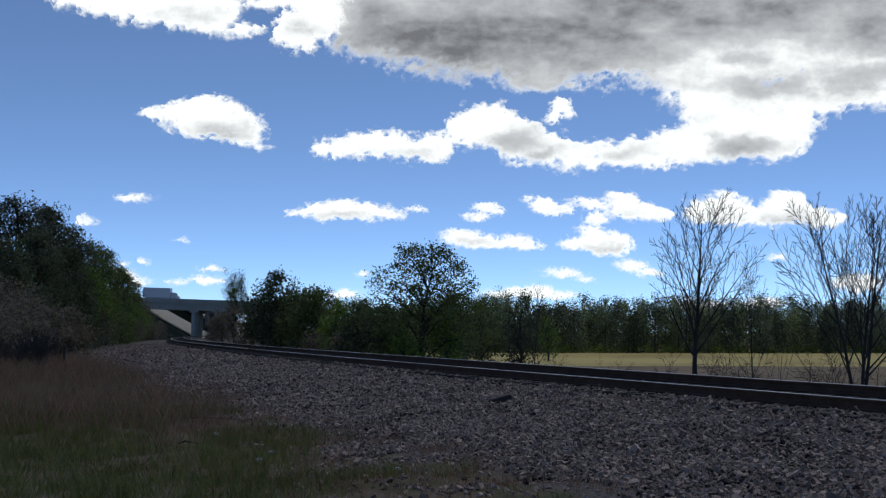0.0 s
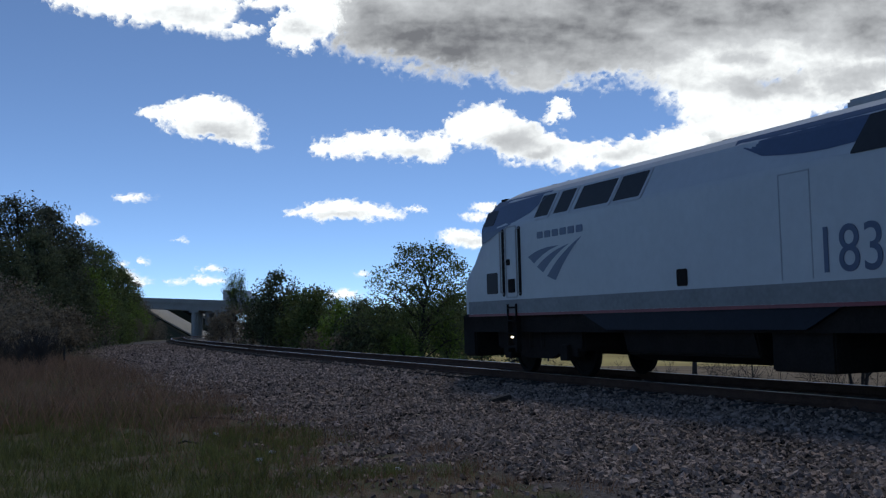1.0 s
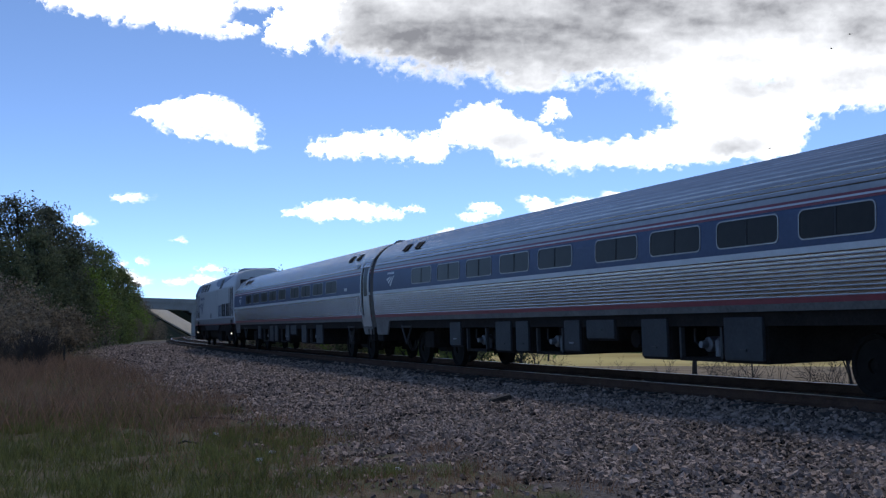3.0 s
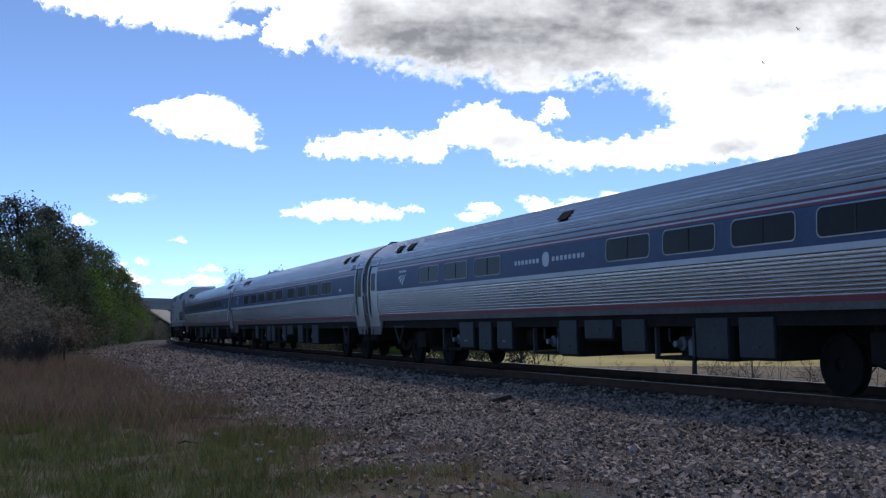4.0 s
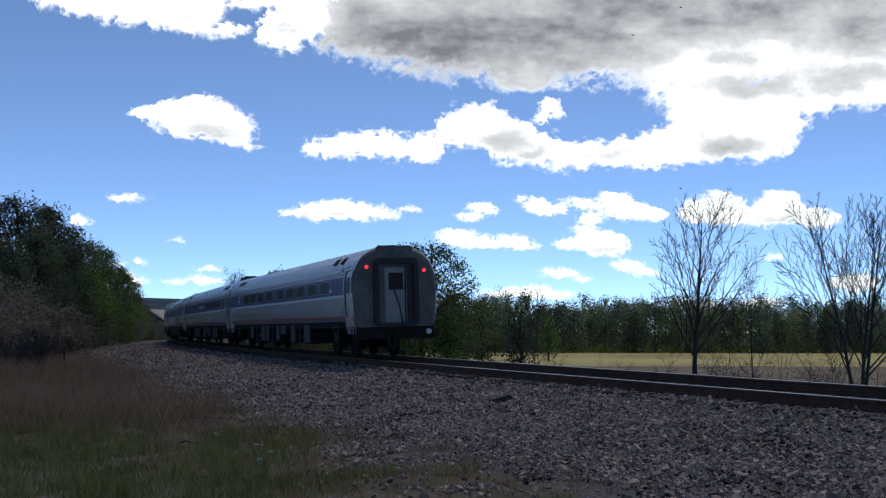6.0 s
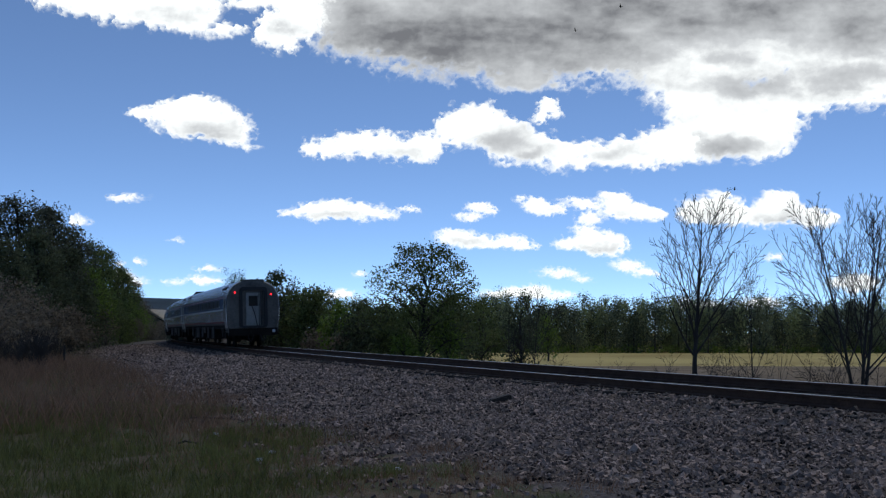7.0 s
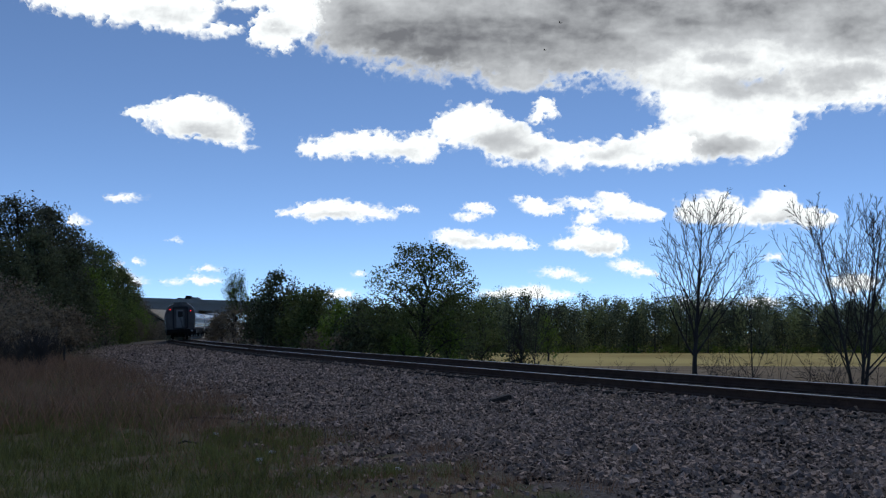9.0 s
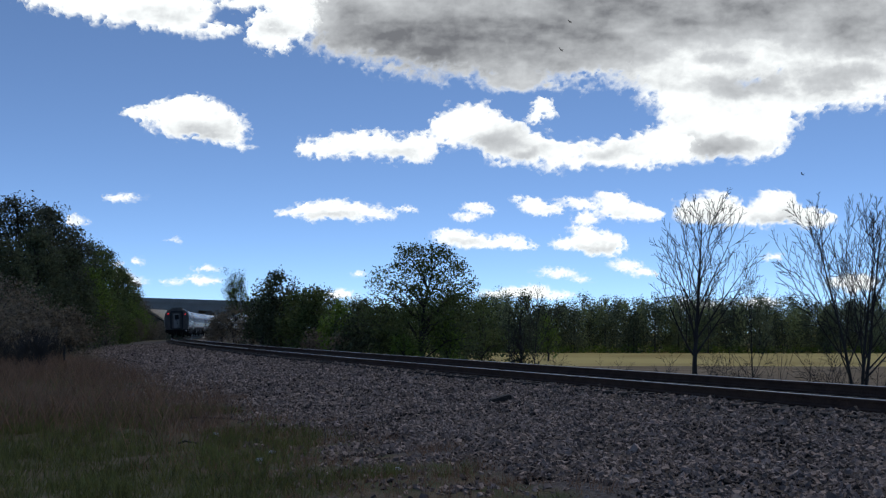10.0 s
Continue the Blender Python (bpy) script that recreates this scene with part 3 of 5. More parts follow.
def wheel(parent, x, side, r=0.46):
    g = Geo()
    y = side * 0.72
    ring = [(0.02, r * 0.25), (0.07, r * 0.25), (0.05, r * 0.5), (0.03, r * 0.82), (0.06, r * 0.86), (0.06, r), (-0.05, r), (-0.05, r * 1.06), (-0.08, r * 1.06), (-0.08, r * 0.85), (-0.03, r * 0.8), (-0.02, r * 0.3)]
    n = 28
    g.loft([[(x + q * math.cos(2 * math.pi * k / n), y + side * o, r + q * math.sin(2 * math.pi * k / n)) for k in range(n)] for o, q in ring])
    part("wheel", g, WHEEL, parent, smooth=False)


def bogie(parent, x0, base=2.6, r=0.46, inside=False):
    g = Geo()
    for side in (1, -1):
        y = side * (0.38 if inside else 1.02)
        g.prism([(x0 - base / 2 - 0.45, y, 0.42), (x0 - base / 2 - 0.45, y, 0.62), (x0 - base / 2 + 0.3, y, 0.72), (x0 - 0.5, y, 0.62), (x0 + 0.5, y, 0.62), (x0 + base / 2 - 0.3, y, 0.72), (x0 + base / 2 + 0.45, y, 0.62), (x0 + base / 2 + 0.45, y, 0.42),
                 (x0 + base / 2 - 0.35, y, 0.48), (x0 + 0.6, y, 0.36), (x0 - 0.6, y, 0.36), (x0 - base / 2 + 0.35, y, 0.48)], (0, side * 0.16, 0))
        for s in (-1, 1):
            g.box(x0 + s * base / 2 - 0.17, x0 + s * base / 2 + 0.17, min(y, y + side * 0.26), max(y, y + side * 0.26), r - 0.17, r + 0.17)
    g.box(x0 - 0.35, x0 + 0.35, -1.1, 1.1, 0.5, 0.95)
    g.box(x0 - base / 2 - 0.06, x0 - base / 2 + 0.06, -0.75, 0.75, r - 0.06, r + 0.06)
    g.box(x0 + base / 2 - 0.06, x0 + base / 2 + 0.06, -0.75, 0.75, r - 0.06, r + 0.06)
    b = part("bogie", g, DARK, parent, "grimy black bogie frame", bevel=0.015)
    for side in (1, -1):
        for dx in (-0.28, 0.28):
            part("spring", Geo().tube([(x0 + dx, side * (0.9 if inside else 1.12), 0.6), (x0 + dx, side * (0.9 if inside else 1.12), 1.05)], 0.12, 10), DARK, b)
    for s in (-1, 1):
        for side in (-1, 1):
            wheel(b, x0 + s * base / 2, side, r)
    return b


def swoosh(g, prof, x, z, w, h, side, out, fwd):
    """Three tapering curved bands of a travel emblem. fwd: which way they rise."""
    for a, b, e in (((0.0, 0.66), (0.12, 0.47), (0.6, 0.85)), ((0.17, 0.38), (0.29, 0.22), (0.79, 0.86)), ((0.36, 0.12), (0.52, 0.0), (1.0, 1.0))):
        curves = []
        for p, bow in ((a, (-0.06, 0.13)), (b, (-0.04, 0.10))):
            c = ((p[0] + e[0]) / 2 + bow[0], (p[1] + e[1]) / 2 + bow[1])
            curves.append([((1 - t) ** 2 * p[0] + 2 * t * (1 - t) * c[0] + t * t * e[0], (1 - t) ** 2 * p[1] + 2 * t * (1 - t) * c[1] + t * t * e[1]) for t in np.linspace(0, 0.97, 9)])
        k = len(g.v)
        for (xa, za), (xb, zb) in zip(*curves):
            for xx, zz in ((xa, za), (xb, zb)):
                zp = z + h * zz
                g.v.append((x + fwd * w * (xx - 0.5), side * (wide(prof, zp) + out), zp))
        for n in range(8):
            g.f.append((k + 2 * n, k + 2 * n + 1, k + 2 * n + 3, k + 2 * n + 2))
    return g


def passenger_car(front_door, windows, emblem, cafe=False, last=False):
    car = thing("passenger_car", "stainless steel passenger coach with a blue window band", "train car", group="coaches of the train")
    H = 12.8
    doors = [(-H + 0.06, -H + 1.02)] + ([(H - 1.02, H - 0.06)] if front_door else [])
    cuts = [-H] + [c for d in doors for c in d] + [H]
    runs = [(cuts[i], cuts[i + 1]) for i in range(0, len(cuts), 2)]
    for side in (1, -1):
        for x0, x1 in runs:
            part("lower_panel", sweep_side(Geo(), wall_strip(CAR_PROF, 1.49, 2.118, 0, 0.0105, 0.0627), x0, x1, side), STEEL, car, "fluted stainless steel lower side")
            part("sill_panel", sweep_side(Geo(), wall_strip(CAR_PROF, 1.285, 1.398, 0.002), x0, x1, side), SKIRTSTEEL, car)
            part("lower_stripe", sweep_side(Geo(), wall_strip(CAR_PROF, 1.40, 1.488, 0.004), x0, x1, side), RED, car, "thin dark red stripe")
            part("belt_rail", sweep_side(Geo(), wall_strip(CAR_PROF, 2.12, 2.218, 0.008), x0, x1, side), WHITE, car, "pale belt stripe")
            part("window_band", sweep_side(Geo(), wall_strip(CAR_PROF, 2.22, 2.808, 0.0), x0, x1, side), BLUE, car, "dark blue painted window band")
            for z0, z1, mt in ((2.81, 2.852, RED), (2.854, 2.884, WHITE), (2.886, 2.926, RED), (2.928, 3.018, STEEL_PLAIN)):
                part("upper_stripe", sweep_side(Geo(), wall_strip(CAR_PROF, z0, z1, 0.004), x0, x1, side), mt, car)
        for x0, x1 in doors:
            door = part("door", wall_sheet(Geo(), CAR_PROF, [(x0 + 0.06, 1.4, 3.22), (x1 - 0.06, 1.4, 3.22)], side, -0.03, 16), DOORSTEEL, car, "plain stainless steel vestibule door")
            part("door_window", wall_sheet(Geo(), CAR_PROF, [(x0 + 0.27, 2.3 if x0 > 0 or last or cafe else 2.14, 2.76 if x0 > 0 or last or cafe else 3.0), (x0 + 0.31, 2.25 if x0 > 0 or last or cafe else 2.1, 2.8 if x0 > 0 or last or cafe else 3.04), (x1 - 0.31, 2.25 if x0 > 0 or last or cafe else 2.1, 2.8 if x0 > 0 or last or cafe else 3.04), (x1 - 0.27, 2.3 if x0 > 0 or last or cafe else 2.14, 2.76 if x0 > 0 or last or cafe else 3.0)], side, -0.02, 9), GLASS, door)
            part("door_frame", ring_plate(Geo(), CAR_PROF, fine(rounded(x0, x1, 1.12, 3.3, 0.05), 14), fine(rounded(x0 + 0.08, x1 - 0.08, 1.42, 3.2, 0.12), 14), side, 0.014, 0.06), DOORSTEEL, door, "plain stainless door surround")
            part("grab_rail", Geo().tube([(x1 + 0.07, side * 1.52, 1.5), (x1 + 0.07, side * 1.6, 1.55), (x1 + 0.07, side * 1.6, 2.1), (x1 + 0.07, side * 1.53, 2.15)], 0.014, 6), STEEL_PLAIN, car)
            part("step_stirrup", Geo().tube([(x0 - 0.1 if x0 < 0 else x1 - 0.3, side * 1.46, 1.03), (x0 - 0.1 if x0 < 0 else x1 - 0.3, side * 1.46, 0.72), (x0 + 0.28 if x0 < 0 else x1 + 0.1, side * 1.46, 0.72), (x0 + 0.28 if x0 < 0 else x1 + 0.1, side * 1.46, 1.03)], 0.018, 6), DARK, car)
            part("sliding_track", wall_sheet(Geo(), CAR_PROF, [(x1 - 0.17, 1.5, 3.1), (x1 - 0.09, 1.5, 3.1)], side, -0.018, 14), RUBBER, door)
        xs = windows
        for i, x in enumerate(xs):
            w = 0.76
            out, inn = rounded(x - w - 0.02, x + w + 0.02, 2.315, 2.775, 0.11), rounded(x - w, x + w, 2.335, 2.755, 0.095)
            win = part("window", plate(Geo(), CAR_PROF, inn, side, 0.008, 0.02, (2.335, 2.755)), GLASS, car, "dark tinted coach window")
            part("window_gasket", ring_plate(Geo(), CAR_PROF, out, inn, side, 0.012, 0.03), STEEL_PLAIN, win)
            part("mullion", plate(Geo(), CAR_PROF, [(x - 0.02, 2.34), (x + 0.02, 2.34), (x + 0.02, 2.75), (x - 0.02, 2.75)], side, 0.014, 0.02), RUBBER, win)
        lx = emblem
        part("emblem", swoosh(Geo(), CAR_PROF, lx, 2.32, 0.74, 0.34, side, 0.008, -1), WHITE, car, "pale three-band travel emblem")
        g = Geo()
        for k in range(6):
            plate(g, CAR_PROF, rounded(lx - 0.28 + k * 0.1, lx - 0.205 + k * 0.1, 2.69, 2.75, 0.01, 1), side, 0.008, 0.006)
        part("lettering_bars", g, WHITE, car)
        g = Geo()
        for k in range(3):
            plate(g, CAR_PROF, rounded(-10.1 + k * 0.12, -10.01 + k * 0.12, 2.34, 2.44, 0.01, 1), side, 0.006, 0.006)
        part("number_bars", g, WHITE, car)
        if cafe:
            for k in range(18):
                if k not in (8, 9, 10):
                    part("letter_bar", plate(Geo(), CAR_PROF, rounded(-1.44 + k * 0.184, -1.32 + k * 0.184, 2.47, 2.57, 0.02, 1), side, 0.006, 0.006), WHITE, car)
            part("round_badge", plate(Geo(), CAR_PROF, rounded(0.1, 0.42, 2.37, 2.69, 0.14), side, 0.006, 0.006), WHITE, car, "pale round badge")
        for x in (-10.75, -9.75):
            part("roof_vent", plate(Geo(), CAR_PROF, rounded(x - 0.22, x + 0.22, 3.36, 3.55, 0.02, 1), side, 0.045, 0.06), DARK, car, "dark roof vent")
        for x in (9.4, 10.4):
            part("roof_vent", plate(Geo(), CAR_PROF, rounded(x - 0.22, x + 0.22, 3.36, 3.55, 0.02, 1), side, 0.045, 0.06), DARK, car, "dark roof vent")
        if cafe:
            part("roof_vent", plate(Geo(), CAR_PROF, rounded(-0.32, 0.12, 3.36, 3.55, 0.02, 1), side, 0.045, 0.06), DARK, car, "dark roof vent")
        part("call_panel", plate(Geo(), CAR_PROF, rounded(-11.45, -11.1, 3.06, 3.18, 0.05), side, 0.02, 0.03), LOCOGREY, car)
        for x in (-10.3, 10.5):
            s = -1 if x > 0 else 1
            g = Geo()
            for p, q in (((x - s * 0.15, 1.14), (x + s * 0.25, 0.6)), ((x + s * 0.7, 1.14), (x + s * 0.25, 0.6)), ((x - s * 0.15, 1.1), (x + s * 0.7, 1.1))):
                g.tube([(p[0], side * 1.36, p[1]), (q[0], side * 1.36, q[1])], 0.032, 6)
            part("truss_bracket", g, DARKGREY, car, "sooty triangular equaliser bracket")
        for x0, x1 in ((-H, -H + 2.1), (H - 2.1, H)):
            s = -1 if x0 < 0 else 1
            pts = ([(x0, 0.86), (x0 + 0.95, 0.86), (x1 - 0.85, 1.29), (x0, 1.29)] if s < 0 else [(x1 - 0.95, 0.86), (x1, 0.86), (x1, 1.29), (x1 - 1.25, 1.29)])
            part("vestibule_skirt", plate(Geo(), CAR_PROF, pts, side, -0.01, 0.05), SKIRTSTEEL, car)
    # roof with rolled flutes
    pts = []
    dense = [p for p in spline(CAR_PROF[::2], 8) if p[1] > 3.02]
    acc, prev = 0.0, None
    for y, z in dense:
        acc += 0 if prev is None else math.hypot(y - prev[0], z - prev[1])
        prev = (y, z)
        e = 0.014 * max(0.0, math.cos(2 * math.pi * acc / 0.095)) ** 1.6 if acc < 1.75 else 0.012
        nrm = math.hypot(y, (z - 2.2) * 1.1)
        pts.append((y + e * y / nrm, z + e * (z - 2.2) / nrm))
    full = [(y, z) for y, z in pts] + [(-y, z) for y, z in reversed(pts[:-1])]
    ring = full + [(y * 0.98, z - 0.03) for y, z in reversed(full)]
    part("roof", Geo().loft([[(x, y, z) for y, z in ring] for x in (-H, H)]), STEEL, car, "ribbed stainless steel roof")
    # ends
    for s in (-1, 1):
        g = Geo()
        sec = [(y, z) for y, z in CAR_PROF if z > 1.09]
        ring = [(y - 0.02, z - 0.02) for y, z in sec] + [(-(y - 0.02), z - 0.02) for y, z in reversed(sec[:-1])]
        steps = ((-0.02, 1.0), (0.03, 0.992), (0.08, 0.965), (0.115, 0.92), (0.135, 0.85))
        g.loft([[(s * (H + dx), y * k, 1.1 + (z - 1.1) * (0.4 + 0.6 * k)) for y, z in ring] for dx, k in steps])
        end = part("end_wall", g, ENDGREY, car, "grimy grey-brown rounded end wall")
        outer, inner = rounded(-0.79, 0.79, 1.1, 3.42, 0.2, 5), rounded(-0.62, 0.62, 1.2, 3.22, 0.12, 5)
        part("diaphragm", Geo().loft([[(s * (H + dx), y, z) for y, z in ol] for dx, ol in ((0.1, outer), (0.27, outer), (0.27, inner), (0.1, inner), (0.1, outer))], caps=False), RUBBER, end, "black rubber gangway frame")
        part("collision_post", Geo().box(min(s * H, s * (H + 0.1)), max(s * H, s * (H + 0.2)), -0.66, 0.66, 3.4, 3.86), ENDGREY, end, bevel=0.05)
        d = part("end_door", Geo().box(min(s * H, s * (H + 0.16)), max(s * H, s * (H + 0.16)), -0.4, 0.4, 1.25, 3.1), ENDDOOR, end, "grey steel end door", bevel=0.02)
        part("door_window", Geo().box(min(s * (H + 0.15), s * (H + 0.17)), max(s * (H + 0.15), s * (H + 0.17)), -0.26, 0.26, 2.34, 2.92), GLASS, d, bevel=0.01)
        part("gate_bar", Geo().tube([(s * (H + 0.2), -0.22, 1.2), (s * (H + 0.22), -0.1, 1.8), (s * (H + 0.2), 0.1, 2.4)], 0.02, 6), DARK, end)
        for y in (-0.54, -0.44, -0.33):
            part("gate_post", Geo().tube([(s * (H + 0.2), y, 1.2), (s * (H + 0.2), y, 3.15)], 0.022, 6), DARKGREY, end)
        for y in (-1.05, 1.05):
            part("kick_panel", Geo().box(min(s * H, s * (H + 0.06)), max(s * H, s * (H + 0.155)), y - 0.24, y + 0.24, 1.2, 1.74), ENDGREY, end, bevel=0.05)
            part("panel_ledge", Geo().box(min(s * H, s * (H + 0.165)), max(s * H, s * (H + 0.165)), y - 0.27, y + 0.27, 1.76, 1.8), ENDGREY, end, bevel=0.012)
            if last and s < 0:
                part("marker_lamp", Geo().tube([(-H, y * 0.98, 3.06 + y * 0.06), (-H - 0.17, y * 0.98, 3.06 + y * 0.06)], 0.05, 14), TAIL, end, "glowing red tail marker lamp")
            elif s < 0:
                part("marker_lamp", Geo().tube([(-H, y, 3.1), (-H - 0.16, y, 3.1)], 0.06, 12), RUBBER, end)
        part("buffer_beam", Geo().box(min(s * (H - 0.5), s * (H + 0.1)), max(s * (H - 0.5), s * (H + 0.1)), -1.38, 1.38, 0.66, 1.14), DARK, car, bevel=0.03)
        part("coupler", Geo().box(min(s * (H - 0.6), s * (H + 0.2)), max(s * (H - 0.6), s * (H + 0.2)), -0.14, 0.14, 0.72, 1.0), DARK, car, "black knuckle coupler", bevel=0.04)
        for y in (-0.62, 0.1):
            arc = [(s * (H + 0.05 + 0.06 * math.sin(t * math.pi)), y + 0.32 * t - 0.1, 0.74 - 0.42 * math.sin(t * math.pi) ** 0.8) for t in np.linspace(0, 1, 9)]
            part("air_hose", Geo().tube(arc, 0.028, 6), RUBBER, car)
        if last and s < 0:
            part("cable_connector", Geo().tube([(-H - 0.1, -1.15, 0.9), (-H - 0.2, -1.15, 0.9)], 0.09, 12), WHITE, car, "pale round cable socket")
    if cafe:
        for k, x in enumerate((-12.3, -11.9, -11.4, -10.9, -10.3)):
            part("roof_equipment", Geo().box(x - 0.16, x + 0.16, -0.35 - 0.1 * (k % 2), 0.35, 3.84, 3.98 + 0.05 * (k % 3)), DARKGREY, car, "dark roof-top aerial housing", bevel=0.03)
    # floor pan and equipment
    part("underframe", Geo().box(-H + 0.1, H - 0.1, -1.36, 1.36, 1.06, 1.3), DARK, car, "black underframe")
    rnd = random.Random(3 if cafe else 8)
    kinds = "rbbbgrbhbrbb" if cafe else "brgbbrbhgbrb"
    x = 6.9
    for kind in kinds:
        w = {"r": 1.25, "b": rnd.uniform(0.85, 1.25), "g": 0.5, "h": 1.3}[kind]
        low = rnd.uniform(0.44, 0.56)
        if kind in "bh":
            low = low if kind == "b" else 0.78
            box = part("equipment_box", Geo().box(x - w + 0.05, x - 0.05, -1.36, 1.36, low, 1.24), DARK, car, "black underfloor equipment box", bevel=0.025)
            for side in (1, -1):
                part("cover", Geo().box(x - w + 0.1, x - 0.1, min(side * 1.35, side * 1.405), max(side * 1.35, side * 1.405), low + 0.05, 1.2), BOXGREY, box, "dusty grey box cover", bevel=0.012)
                part("latch", Geo().box(x - w / 2 - 0.09, x - w / 2 + 0.09, min(side * 1.4, side * 1.425), max(side * 1.4, side * 1.425), low + 0.2, low + 0.235), MACHINE if rnd.random() < 0.4 else DARKGREY, box)
        elif kind == "r":
            rack = part("equipment_rack", Geo().box(x - w + 0.05, x - 0.05, -0.75, 0.75, 0.52, 1.04).box(x - w, x, -1.3, 1.3, 0.46, 0.52), DARK, car, "open black underfloor rack with machinery")
            for side in (1, -1):
                for px in (x - w + 0.03, x - 0.03):
                    part("hanger", Geo().box(px - 0.03, px + 0.03, min(side * 1.22, side * 1.3), max(side * 1.22, side * 1.3), 0.46, 1.04), DARKGREY, rack)
                part("pump", Geo().tube([(x - 0.5, side * 0.82, 0.74), (x - 0.5, side * 1.05, 0.74), (x - 0.5, side * 1.08, 0.74), (x - 0.5, side * 1.2, 0.74)], [0.13, 0.13, 0.07, 0.06], 12), MACHINE, rack, "pale metal pump casing")
                part("filter", Geo().tube([(x - 0.86, side * 1.05, 0.54), (x - 0.86, side * 1.05, 0.8), (x - 0.86, side * 1.05, 0.86)], [0.09, 0.09, 0.04], 10), MACHINE, rack)
                part("pipe", Geo().tube([(x - 0.2, side * 1.1, 1.02), (x - 0.22, side * 1.12, 0.8), (x - 0.34, side * 1.1, 0.7)], 0.025, 6), DARKGREY, rack)
        else:
            part("air_tank", Geo().tube([(x - 0.06, -1.1, 0.82), (x - 0.06, 1.1, 0.82)], 0.17, 12), DARK, car)
        x -= w + rnd.uniform(0.04, 0.16)
    for x in (-9.07, 9.07):
        bogie(car, x, inside=True)
    return car


